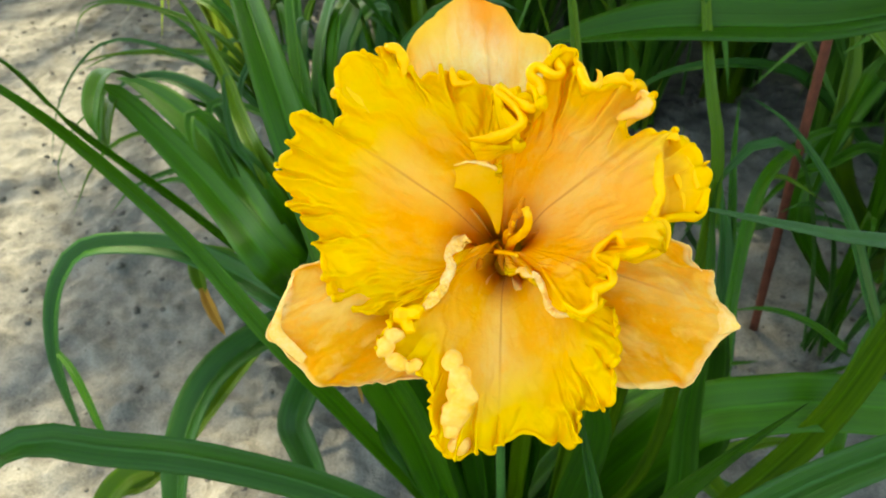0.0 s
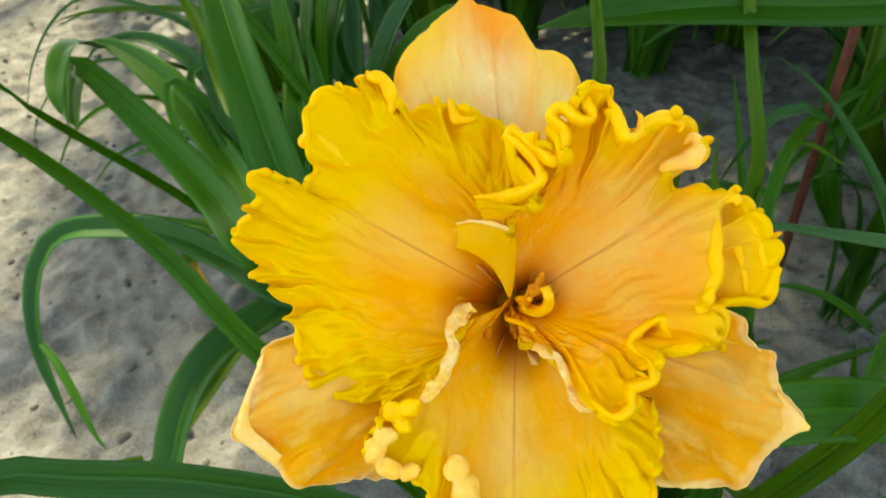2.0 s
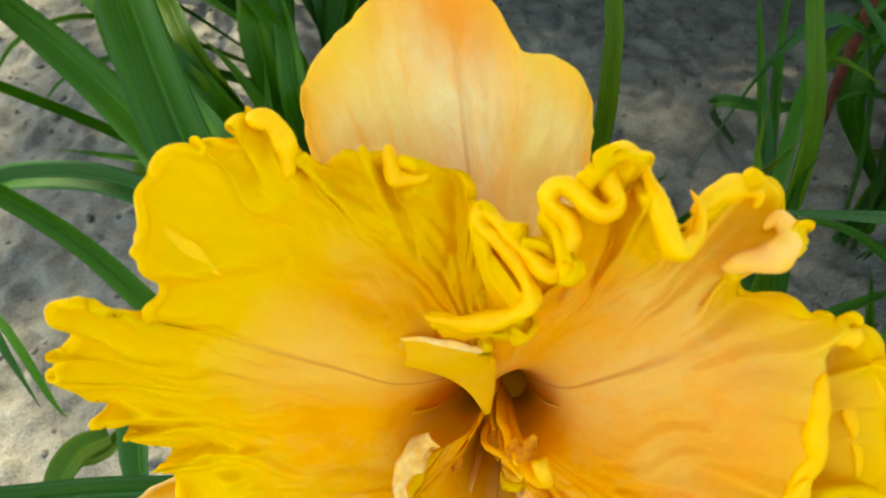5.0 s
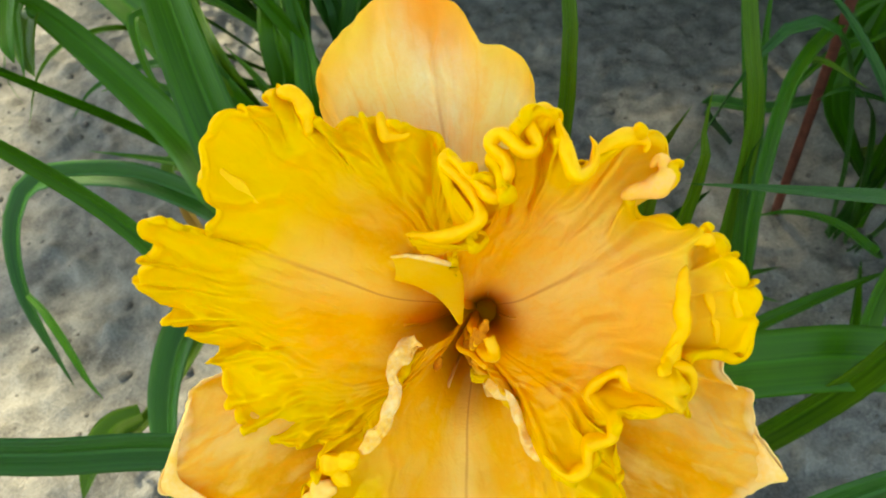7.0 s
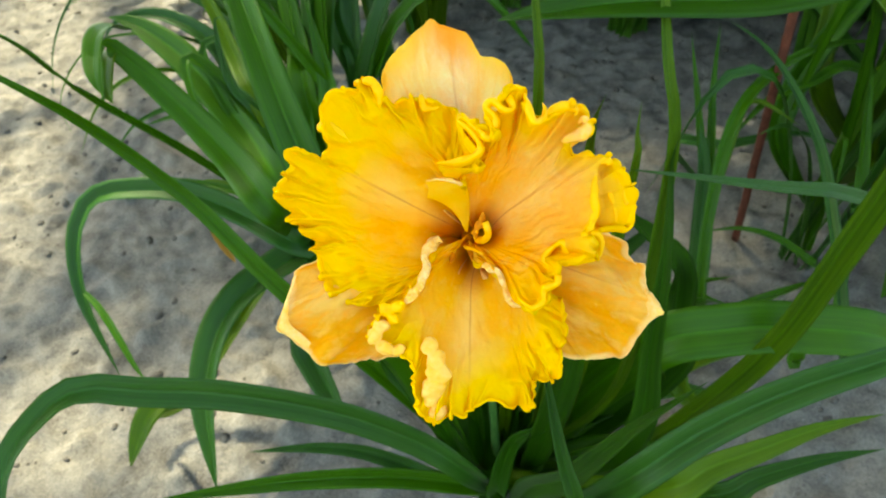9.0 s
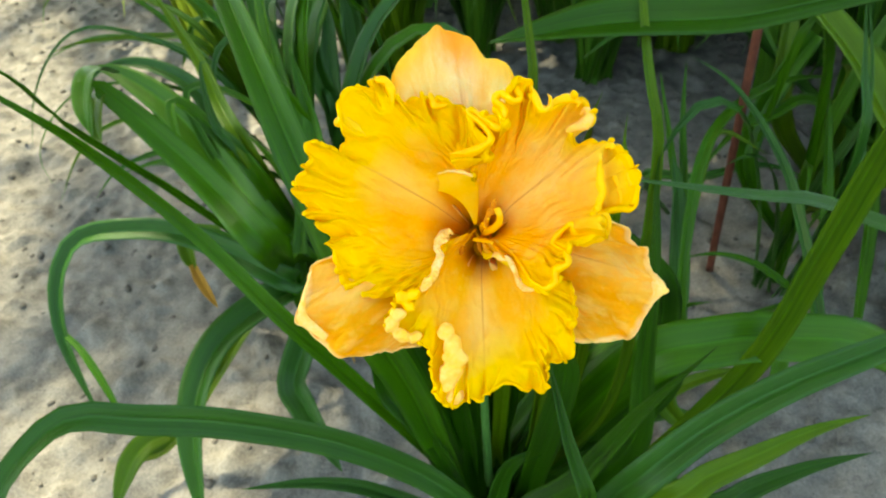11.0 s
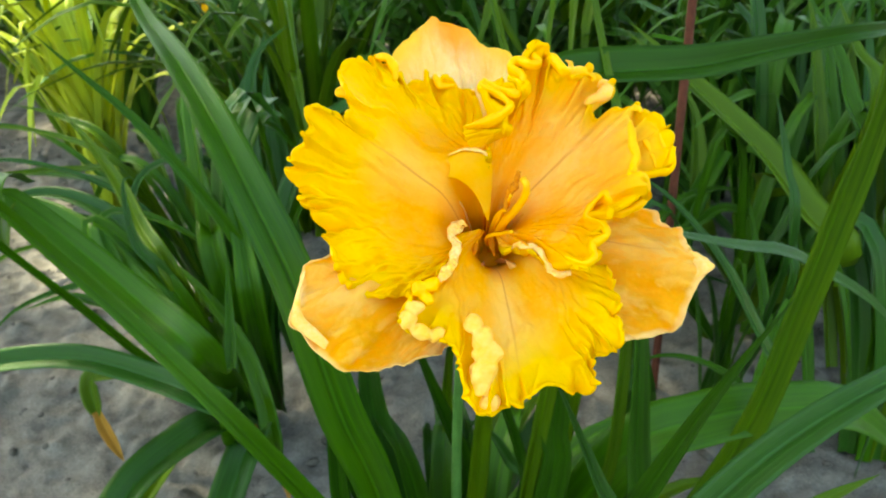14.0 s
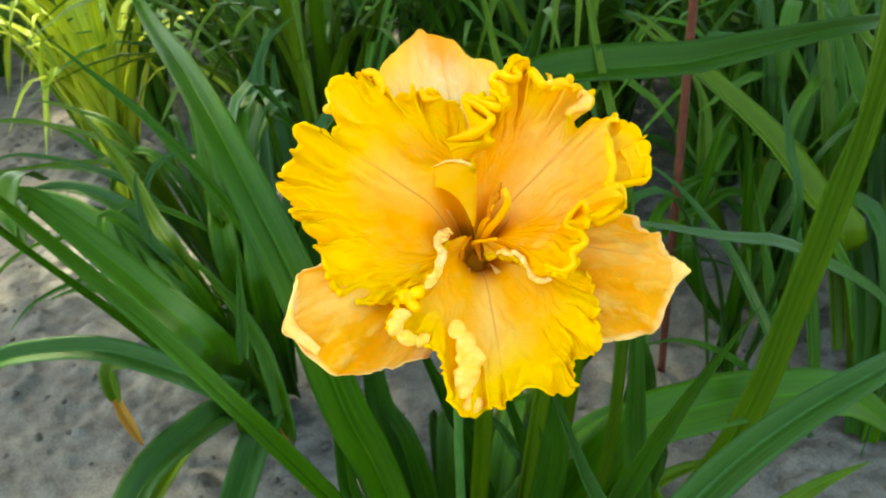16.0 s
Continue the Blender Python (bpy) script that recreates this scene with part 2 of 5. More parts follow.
STEM = plain("stem_green", (0.04, 0.11, 0.02), (0.08, 0.19, 0.04), 0.45, 60)
STAKE = plain("stake_brown", (0.065, 0.018, 0.010), (0.135, 0.040, 0.023), 0.8, 90, 0.6, 0.001)
ANTHER = plain("anther_rust", (0.46, 0.11, 0.002), (0.78, 0.27, 0.004), 0.8, 400, 0.8, 0.0006)
FILAMENT = plain("filament_gold", (0.90, 0.36, 0.004), (0.93, 0.46, 0.010), 0.5, 200)
WILT = plain("petal_wilted", (0.93, 0.44, 0.010), (0.86, 0.56, 0.24), 0.6, 110, 0.6, 0.0008)
RIM_GOLD = plain("rim_gold", (0.90, 0.385, 0.0015), (0.92, 0.500, 0.0040), 0.6, 70, 0.45, 0.0012)
RIM_PEACH = plain("rim_peach", (0.95, 0.46, 0.006), (0.95, 0.47, 0.14), 0.5, 90, 0.3, 0.0006)
SEPAL_EDGE = plain("sepal_edge", (0.95, 0.45, 0.030), (0.92, 0.56, 0.20), 0.5, 90, 0.3, 0.0006)
RIM_CREAM = plain("rim_cream", (0.93, 0.42, 0.008), (0.90, 0.52, 0.13), 0.5, 60, 0.3, 0.0006)
BARK = plain("bark", (0.08, 0.055, 0.04), (0.17, 0.13, 0.10), 0.9, 12, 0.8, 0.01)
CANOPY = plain("canopy_leaf", (0.05, 0.10, 0.02), (0.10, 0.17, 0.04), 0.6, 4)
CLOD = plain("soil_clod", (0.055, 0.048, 0.040), (0.14, 0.124, 0.104), 0.95, 120, 0.6, 0.002)


def soil_material():
    m, nt, bsdf, out = material("sandy_soil")
    place = node(nt, "ShaderNodeTexCoord").outputs["Object"]
    big = noise_tex(nt, place, 3.2, 5.0, 0.6)
    mid = noise_tex(nt, place, 19.0, 6.0, 0.62)
    grit = noise_tex(nt, place, 260.0, 3.0, 0.6)
    colour = mix(nt, ramp(nt, mid, [(0.36, (0, 0, 0)), (0.62, (1, 1, 1))]), (0.058, 0.052, 0.046), (0.232, 0.210, 0.182))
    colour = mix(nt, maths(nt, "MULTIPLY", ramp(nt, big, [(0.38, (0, 0, 0)), (0.62, (1, 1, 1))]), 0.5), colour, (0.192, 0.174, 0.151))
    colour = mix(nt, 0.35, colour, ramp(nt, grit, [(0.3, (0.040, 0.036, 0.031)), (0.7, (0.26, 0.236, 0.205))]))
    nt.links.new(colour, bsdf.inputs["Base Color"])
    bsdf.inputs["Roughness"].default_value = 0.95
    bsdf.inputs["Specular IOR Level"].default_value = 0.15
    bumped(nt, bsdf, maths(nt, "ADD", mid, maths(nt, "MULTIPLY", grit, 0.3)), 0.85, 0.012)
    return m


SOIL = soil_material()


# ---- builders ----
def mesh_of(name, verts, faces, mat, uvs=None, uv_name="blade", smooth=True):
    me = bpy.data.meshes.new(name)
    me.from_pydata(verts, [], faces)
    if uvs is not None:
        layer = me.uv_layers.new(name=uv_name)
        idx = np.empty(len(me.loops), dtype=np.int32)
        me.loops.foreach_get("vertex_index", idx)
        layer.data.foreach_set("uv", np.asarray(uvs, dtype=np.float32)[idx].ravel())
    me.polygons.foreach_set("use_smooth", [smooth] * len(me.polygons))
    me.materials.append(mat)
    me.update()
    return me


def put(name, me, parent=None, label=""):
    ob = new(name, me)
    if parent:
        ob.parent = parent
    return tagged(ob, label) if label else ob


def empty(name, where, label, category, group=""):
    ob = new(name)
    ob.empty_display_size = 0.02
    ob.location = where
    return tagged(ob, label, category, group)


def curve_through(points, count):
    """A smooth curve through the points, and its tangents."""
    p = np.array(points, float)
    p = np.vstack([2 * p[0] - p[1], p, 2 * p[-1] - p[-2]])
    step = np.r_[0, np.cumsum(np.linalg.norm(np.diff(p[1:-1], axis=0), axis=1))]
    out = []
    for d in np.linspace(0, step[-1], count):
        k = min(int(np.searchsorted(step, d, side="right")) - 1, len(step) - 2)
        t = (d - step[k]) / max(step[k + 1] - step[k], 1e-9)
        a, b, c, e = p[k], p[k + 1], p[k + 2], p[k + 3]
        out.append(0.5 * (2 * b + (c - a) * t + (2 * a - 5 * b + 4 * c - e) * t * t + (3 * b - a - 3 * c + e) * t ** 3))
    out = np.array(out)
    tan = np.gradient(out, axis=0)
    return out, tan / np.linalg.norm(tan, axis=1)[:, None], step[-1]


def strap(points, width, face=(0.0, -0.55, 0.83), fold=34.0, roll=(0.0, 0.0), count=40, blunt=2.4, base=0.7, wave=0.0, seed=0, thick=0.0006, tip=0.0, swell=0.3):
    """A strap leaf along the points, from its foot to its tip: verts, faces, uvs. fold: degrees by which each half rises from the keel."""
    rng = random.Random(seed)
    c, tan, length = curve_through(points, 3 * count)
    soft = np.hanning(13) / np.hanning(13).sum()
    ext = np.vstack([2 * c[0] - c[6:0:-1], c, 2 * c[-1] - c[-2:-8:-1]])
    c = np.stack([np.convolve(ext[:, k], soft, "valid") for k in range(3)], 1)[np.round(np.linspace(0, 3 * count - 1, count)).astype(int)]
    tan = np.gradient(c, axis=0)
    tan /= np.linalg.norm(tan, axis=1)[:, None]
    s = np.linspace(0, 1, count)
    prof = np.minimum(1.0, base + (1 - base) * (s / swell) ** (1.0 if swell < 0.5 else 2.4))
    end = np.clip((s - 0.35) / 0.65, 0, 1)
    prof = prof * np.maximum(1 - end ** blunt, tip) + 0.001
    side = np.cross(tan, np.array(face, float))
    side /= np.maximum(np.linalg.norm(side, axis=1), 1e-6)[:, None]
    for k in range(1, count):
        if side[k] @ side[k - 1] < 0:
            side[k] = -side[k]
    up = np.cross(side, tan)
    if up.mean(0) @ np.array(face) < 0:
        up = -up
    turn = np.radians(np.interp(s, [0, 1], roll))[:, None]
    side, up = side * np.cos(turn) + up * np.sin(turn), up * np.cos(turn) - side * np.sin(turn)
    across = np.array([-1, -0.72, -0.4, -0.12, 0.0, 0.12, 0.4, 0.72, 1.0])
    lift = np.array([1.0, 0.80, 0.48, 0.14, 0.0, 0.14, 0.48, 0.80, 1.0])
    f = radians(fold)
    ph = [rng.uniform(0, 6.28) for _ in range(4)]
    verts, uvs = [], []
    for layer in (0.5, -0.5):
        for k in range(count):
            w = width / 2 * prof[k]
            wob = wave * width * np.array([math.sin(9 * s[k] * (1 + length) + ph[0] + 1.4 * (a > 0)) * abs(a) for a in across])
            for a, l, o in zip(across, lift, wob):
                t = thick * (0.35 + 0.65 * (1 - abs(a)))
                q = c[k] + side[k] * (a * w * math.cos(f)) + up[k] * (l * w * math.sin(f) + o + layer * t)
                verts.append(tuple(q))
                uvs.append((a / 2 + 0.5, s[k] * length * 10))
    n = len(across)
    faces, off = [], count * n
    for k in range(count - 1):
        for j in range(n - 1):
            i = k * n + j
            faces.append((i, i + 1, i + n + 1, i + n))
            faces.append((off + i, off + i + n, off + i + n + 1, off + i + 1))
        for j, flip in ((0, 0), (n - 1, 1)):
            i = k * n + j
            q = (i, i + n, off + i + n, off + i)
            faces.append(q if not flip else q[::-1])
    e = (count - 1) * n
    for j in range(n - 1):
        faces.append((e + j, e + j + 1, off + e + j + 1, off + e + j))
    return verts, faces, uvs


def leaf(parent, points, width, mat=None, name="leaf", label="", **how):
    v, f, u = strap(points, width, **how)
    base = parent.matrix_basis.translation
    v = [(x - base[0], y - base[1], z - base[2]) for x, y, z in v]
    return put(name, mesh_of(name, v, f, mat or LEAF, u), parent, label)


def tube(points, radii, mat, name, sides=10, count=20, cap=True):
    """A round stem along the points."""
    c, tan, _ = curve_through(points, count)
    r = np.interp(np.linspace(0, 1, count), np.linspace(0, 1, len(radii)), radii)
    side = np.cross(tan, (0.31, -0.8, 0.52))
    side /= np.linalg.norm(side, axis=1)[:, None]
    up = np.cross(side, tan)
    verts = [tuple(c[k] + r[k] * (side[k] * math.cos(a) + up[k] * math.sin(a))) for k in range(count) for a in np.linspace(0, 2 * math.pi, sides, endpoint=False)]
    faces = [(k * sides + j, k * sides + (j + 1) % sides, (k + 1) * sides + (j + 1) % sides, (k + 1) * sides + j) for k in range(count - 1) for j in range(sides)]
    if cap:
        faces += [tuple(range(sides))[::-1], tuple((count - 1) * sides + j for j in range(sides))]
    return mesh_of(name, verts, faces, mat)


# ---- ground ----
def height(x, y):
    """The soil's own lumps."""
    p = Vector((x, y, 0))
    clod = max(0.0, noise.noise(p * 23 + Vector((0, 0, 3))) - 0.12)
    return 0.008 * noise.noise(p * 5.5) + 0.0050 * noise.noise(p * 15) + 0.027 * clod + 0.0068 * noise.noise(p * 41) + 0.0042 * noise.noise(p * 88) - 0.007


def axis_steps(a, b, fine0, fine1, step):
    inner = list(np.arange(fine0, fine1 + 1e-6, step))
    lo = [fine0 - (fine0 - a) * (k / 14) ** 3 for k in range(14, 0, -1)]
    hi = [fine1 + (b - fine1) * (k / 14) ** 3 for k in range(1, 15)]
    return lo + inner + hi


xs, ys = axis_steps(-400, 400, -1.5, 1.3, 0.0075), axis_steps(-300, 600, 0.15, 2.3, 0.0075)
verts = [(x, y, height(x, y)) for y in ys for x in xs]
faces = [(j * len(xs) + i, j * len(xs) + i + 1, (j + 1) * len(xs) + i + 1, (j + 1) * len(xs) + i) for j in range(len(ys) - 1) for i in range(len(xs) - 1)]
tagged(put("ground", mesh_of("ground", verts, faces, SOIL)), "grey sandy garden soil with lumps and sunlit patches", "ground", kind="structure")

rng = random.Random(4)
verts, faces = [], []
ico = bmesh.new()
bmesh.ops.create_icosphere(ico, subdivisions=1, radius=1.0)
ico_v, ico_f = [v.co.copy() for v in ico.verts], [[v.index for v in f.verts] for f in ico.faces]
ico.free()
for _ in range(5200):
    x, y = rng.uniform(-1.5, 1.3), rng.uniform(0.25, 2.6)
    r = 0.0010 + 0.0085 * rng.random() ** 5
    z, o = height(x, y) + r * 0.1, len(verts)
    sx, sy, sz, a = rng.uniform(0.7, 1.4), rng.uniform(0.7, 1.3), rng.uniform(0.4, 0.8), rng.uniform(0, 6.28)
    for v in ico_v:
        k = r * (1 + 0.35 * noise.noise(v * 1.7 + Vector((x, y, 0)) * 90))
        px, py = v.x * sx * k, v.y * sy * k
        verts.append((x + px * math.cos(a) - py * math.sin(a), y + px * math.sin(a) + py * math.cos(a), z + v.z * sz * k))
    faces += [[o + i for i in f] for f in ico_f]
tagged(put("soil_crumbs", mesh_of("soil_crumbs", verts, faces, CLOD)), "loose grey-brown soil crumbs lying on the ground", "soil crumbs", kind="stuff")


# ---- the bloom ----
BLOOM = Matrix(((0.9978, -0.0169, -0.0640), (-0.0298, 0.7489, -0.6621), (0.0591, 0.6625, 0.7467))).to_4x4()
BLOOM.translation = (0.0825, 0.2882, 0.5971)
FOOT = Vector((0.086, 0.452, 0.0))


CRESTS = {}


def blend(a, low, high):
    """A smooth step from 0 at low to 1 at high."""
    q = np.clip((a - low) / (high - low), 0, 1)
    return q * q * (3 - 2 * q)


def wander(length, count, pitch, seed):
    """A smooth random line along the margin, about -1 to 1."""
    return np.array([1.7 * noise.noise(Vector((d / pitch, seed * 1.37, 0.5))) for d in np.linspace(0, length, count)])


def petal(name, rim, mat, parent, label, centre=(0.35, 0.75), deep=2.5, mouth=0.25, power=1.0, soft=5, wild=0.45, scallop=0.0, pitch=0.55, ruffle=0.1, crease=0.0, far=(0.4, 1.6), curl=(40, 60), lip=0.3, crinkle=0.05, swell=0.08, thick=0.06, bead=0.14, rib=None, lips=(), quiet=(), seed=1, fine=(420, 84)):
    """A petal or sepal, in cm. rim: degrees round the throat, reach and height of its margin, in order along it.
    scallop, pitch: size and spacing of the margin's lobes; ruffle: how far they rise and fall; crease, far: depth and length of the folds that run in
    from the notches; curl, lip: degrees by which the edge rolls up (mean, spread), and the width that rolls; lips: folds (line, height, gentle width, steep width)."""
    nt, ns = fine
    ang = np.radians([q[0] for q in rim])
    far_out = np.array([q[1] for q in rim])
    pts = np.c_[np.cos(ang) * far_out - centre[0], np.sin(ang) * far_out - centre[1], [q[2] for q in rim]]
    path, _, length = curve_through(pts, nt)
    tau = np.linspace(0, 1, nt)
    k = np.hanning(2 * int(nt / soft) + 1)
    k /= k.sum()
    pad = len(k) // 2
    ext = np.vstack([2 * path[0] - path[1:pad + 1][::-1], path, 2 * path[-1] - path[-pad - 1:-1][::-1]])
    calm = np.stack([np.convolve(ext[:, j], k, "valid") for j in range(3)], 1)
    ell = tau * length
    still = np.ones(nt)
    if quiet:
        way = np.degrees(np.arctan2(path[:, 1], path[:, 0]))
        for low, high in quiet:
            still = np.where((way > low) & (way < high), 0.3, still)
        still = np.convolve(np.pad(still, 8, "edge"), np.hanning(17) / 8, "valid")
    still = still * blend(tau, 0, 0.04) * blend(1 - tau, 0, 0.04)
    # lobes of uneven size, with sharp notches between them
    warp = ell + 0.75 * pitch * wander(length, nt, 1.5 * pitch, seed) + 1.3 * pitch * wander(length, nt, 4 * pitch, seed + 9)
    turn = np.pi * warp / pitch
    size = np.clip(0.75 + 0.7 * wander(length, nt, 2.2 * pitch, seed + 3), 0.15, 1.5) * still
    swing = np.cos(turn * 0.9 + wander(length, nt, 2.5, seed + 5)) * still
    round_lobe = (np.abs(np.sin(turn)) ** 0.7 - 0.6) * size
    notch = np.abs(np.cos(turn)) ** 2.4 * size
    rise = np.sin(turn * 0.9 + wander(length, nt, 2.5, seed + 5)) * np.clip(0.7 + 0.6 * wander(length, nt, 1.6, seed + 7), 0.1, 1.4) * still
    tang = np.gradient(path[:, :2], axis=0)
    tang /= np.maximum(np.linalg.norm(tang, axis=1), 1e-6)[:, None]
    outward = np.stack([tang[:, 1], -tang[:, 0]], 1)
    outward *= 1.0 if (outward * path[:, :2]).sum() > 0 else -1.0
    facing = np.clip((outward * path[:, :2]).sum(1) / np.maximum(np.linalg.norm(path[:, :2], axis=1), 1e-6), 0, 1)
    facing = np.convolve(np.pad(facing, 8, "edge"), np.hanning(17) / 8, "valid")
    notch = notch * (0.25 + 0.75 * facing)
    s = (1 - (1 - np.linspace(0.0, 1, ns)) ** 1.6)[:, None]
    w = blend(s, 1 - wild, 1.0) ** 1.15
    reach = 0.10 + 0.90 * s
    xy = reach[:, :, None] * calm[None, :, :2] + w[:, :, None] * (path - calm)[None, :, :2]
    z = calm[None, :, 2] * np.clip((s - 0.12) / 0.88, 0, 1) ** power + w * (path - calm)[None, :, 2] - deep * np.clip(1 - s / mouth, 0, 1) ** 2
    gap = (1 - s) * np.linalg.norm(calm[:, :2], axis=1)[None]
    # folds run in from the notches, each to its own depth, and wander on the way
    drift = np.array([[noise.noise(Vector((xy[i, j, 0] * 0.9, xy[i, j, 1] * 0.9, seed + 20.0))) for j in range(nt)] for i in range(ns)])
    at = np.clip(tau[None] + drift * np.minimum(gap, 2.0) * 0.45 / length, 0, 1)
    run = np.interp(np.linspace(0, 1, nt), tau, far[0] + (far[1] - far[0]) * np.clip(0.5 + 0.8 * wander(length, nt, 1.2 * pitch, seed + 13), 0, 1))
    inner = np.exp(-(gap / np.interp(at, tau, run)) ** 1.5)
    z = z - crease * np.interp(at, tau, notch) * inner
    z = z + crease * 0.45 * np.interp(at, tau, np.abs(np.sin(turn)) ** 1.5 * size) * inner
    z = z + ruffle * np.interp(at, tau, rise) * np.exp(-(gap / (1.6 * pitch + 0.3)) ** 1.6)
    edge_on = np.exp(-gap / (0.9 * pitch))
    xy = xy + (0.75 * ruffle * edge_on * (swing * facing)[None])[..., None] * tang[None]
    xy = xy + (scallop * (np.exp(-gap / (0.55 * pitch)) * (round_lobe * facing)[None]))[..., None] * outward[None]
    # puckers: broad swellings, wavy ridges drawn out along the veins, small crinkles
    rough = np.zeros((ns, nt))
    for i in range(ns):
        for j in range(nt):
            x, y, d = xy[i, j, 0], xy[i, j, 1], (ell[j] - 0.5 * length) * s[i, 0]
            n1 = noise.noise(Vector((x * 0.75, y * 0.75, seed * 3.1)))
            n2 = noise.noise(Vector((d * 1.5 + 1.4 * drift[i, j], s[i, 0] * 2.6, seed + 4.0)))
            n3 = noise.noise(Vector((d * 1.9 + 1.5 * drift[i, j], s[i, 0] * 4.5 + n1, seed + 11.0)))
            n4 = noise.noise(Vector((x * 3.1 + 2 * n2, y * 3.1, seed + 3.0)))
            n5 = noise.noise(Vector((d * 3.6 + 2.0 * drift[i, j] + n4, s[i, 0] * 8.0, seed + 17.0)))
            rough[i, j] = swell * (1.5 * n1 + 0.8 * n2) + crinkle * (1.0 * n3 + 0.5 * n4 + 0.3 * n5) * min(1.0, 0.25 + s[i, 0]) * (0.3 + 0.7 * facing[j]) * (0.25 + 0.75 * still[j])
    z = z + rough * blend(s, 0.2, 0.6)
    for line, high, gentle, steep in lips:
        c = curve_through([(*q, 0.0) for q in line], 90)[0][:, :2]
        near, hand_side = np.full(z.shape, 9.0), np.zeros(z.shape)
        for q, r in zip(c, np.gradient(c, axis=0)):
            dx, dy = xy[..., 0] + centre[0] - q[0], xy[..., 1] + centre[1] - q[1]
            d = np.hypot(dx, dy)
            closer = d < near
            near = np.where(closer, d, near)
            hand_side = np.where(closer, np.sign(dx * r[1] - dy * r[0]), hand_side)
        z = z + high * np.exp(-(near / np.where(hand_side < 0, steep, gentle)) ** 2)
    P = np.dstack([xy[..., 0] + centre[0], xy[..., 1] + centre[1], z])
    N = np.cross(np.gradient(P, axis=1), np.gradient(P, axis=0))
    N /= np.maximum(np.linalg.norm(N, axis=2), 1e-9)[..., None]
    if N[..., 2].mean() < 0:
        N = -N
    # the edge rolls up towards the light, more here and less there
    roll = np.radians(curl[0] + curl[1] * wander(length, nt, 1.9 * pitch, seed + 31) - 20 * (notch - 0.4))
    roll = np.clip(np.where(np.abs(roll) < 0.02, 0.02, roll), -0.8, 1.75) * blend(tau, 0, 0.03) * blend(1 - tau, 0, 0.03) + 0.001
    part = np.clip(1 - gap / lip, 0, 1)
    phi = roll[None] * part
    side = np.dstack([np.broadcast_to(outward[None, :, 0], z.shape), np.broadcast_to(outward[None, :, 1], z.shape), np.zeros(z.shape)])
    side = side - N * (side * N).sum(2)[..., None]
    side /= np.maximum(np.linalg.norm(side, axis=2), 1e-6)[..., None]
    most = lip * np.sin(np.clip(roll, -1.57, 1.57)) / roll
    along = lip * np.sin(phi) / roll[None] - lip * part + (lip - most)[None] * part ** 0.5 * 0.8
    lift = lip * (1 - np.cos(phi)) / roll[None]
    P = P + side * along[..., None] + N * lift[..., None]
    for _ in range(3):
        P[1:-1, 1:-1] = 0.5 * P[1:-1, 1:-1] + 0.125 * (P[:-2, 1:-1] + P[2:, 1:-1] + P[1:-1, :-2] + P[1:-1, 2:])
        P[-1, 1:-1] = 0.5 * P[-1, 1:-1] + 0.25 * (P[-1, :-2] + P[-1, 2:])
    Q = P.copy()
    for _ in range(24):
        Q[1:-1, 1:-1] = 0.2 * (Q[1:-1, 1:-1] + Q[:-2, 1:-1] + Q[2:, 1:-1] + Q[1:-1, :-2] + Q[1:-1, 2:])
        Q[-1, 1:-1] = 0.5 * Q[-1, 1:-1] + 0.25 * (Q[-1, :-2] + Q[-1, 2:])
    N = np.cross(np.gradient(Q, axis=1), np.gradient(Q, axis=0))
    N /= np.maximum(np.linalg.norm(N, axis=2), 1e-9)[..., None]
    if N[: ns // 2, :, 2].mean() < 0:
        N = -N
    lump = np.clip(0.9 + 0.35 * wander(length, nt, 0.8 * pitch, seed + 41) - 0.25 * notch, 0.45, 1.5)
    half_bead = 0.5 * bead * lump[None]
    rope = 2 * half_bead * np.sqrt(np.clip(1 - ((gap - half_bead) / half_bead) ** 2, 0, 1))
    neck = bead * 0.7 * np.exp(-np.clip(gap - half_bead, 0, None) / (1.6 * bead))
    t = np.maximum(thick, np.maximum(rope, np.where(gap > half_bead, neck, 0.0)))
    t = np.where(gap < half_bead, np.maximum(rope, 0.25 * bead), t)
    for line, *_ in lips:
        crest = []
        for q in curve_through([(*q, 0.0) for q in line], 9)[0]:
            i, j = divmod(int(np.argmin(np.hypot(P[..., 0] - q[0], P[..., 1] - q[1]))), nt)
            crest.append(tuple(P[i, j] + N[i, j] * 0.02))
        CRESTS[name, seed] = CRESTS.get((name, seed), []) + [crest]
    front, back = P + N * (t / 2)[..., None], P - N * (t / 2)[..., None]
    tip = P[-1] + 0.35 * t[-1][:, None] * np.c_[outward, np.zeros(nt)]
    verts = np.vstack([front.reshape(-1, 3), back.reshape(-1, 3), tip]) / 100
    n, half, faces = nt, ns * nt, []
    for i in range(ns - 1):
        for j in range(nt - 1):
            a = i * n + j
            faces.append((a, a + 1, a + n + 1, a + n))
            faces.append((half + a, half + a + n, half + a + n + 1, half + a + 1))
        for j in (0, nt - 1):
            a = i * n + j
            faces.append((a, a + n, half + a + n, half + a))
    a = (ns - 1) * n
    for j in range(nt - 1):
        faces.append((a + j, a + j + 1, 2 * half + j + 1, 2 * half + j))
        faces.append((half + a + j + 1, half + a + j, 2 * half + j, 2 * half + j + 1))
    bearing = np.unwrap(np.arctan2(calm[:, 1], calm[:, 0]))
    bearing = np.convolve(np.pad(bearing, 20, "edge"), np.ones(41) / 41, "valid")
    middle = bearing.mean() if rib is None else radians(rib) + 2 * math.pi * round((bearing.mean() - radians(rib)) / (2 * math.pi))
    across = 0.5 + (bearing - middle) / np.ptp(bearing)
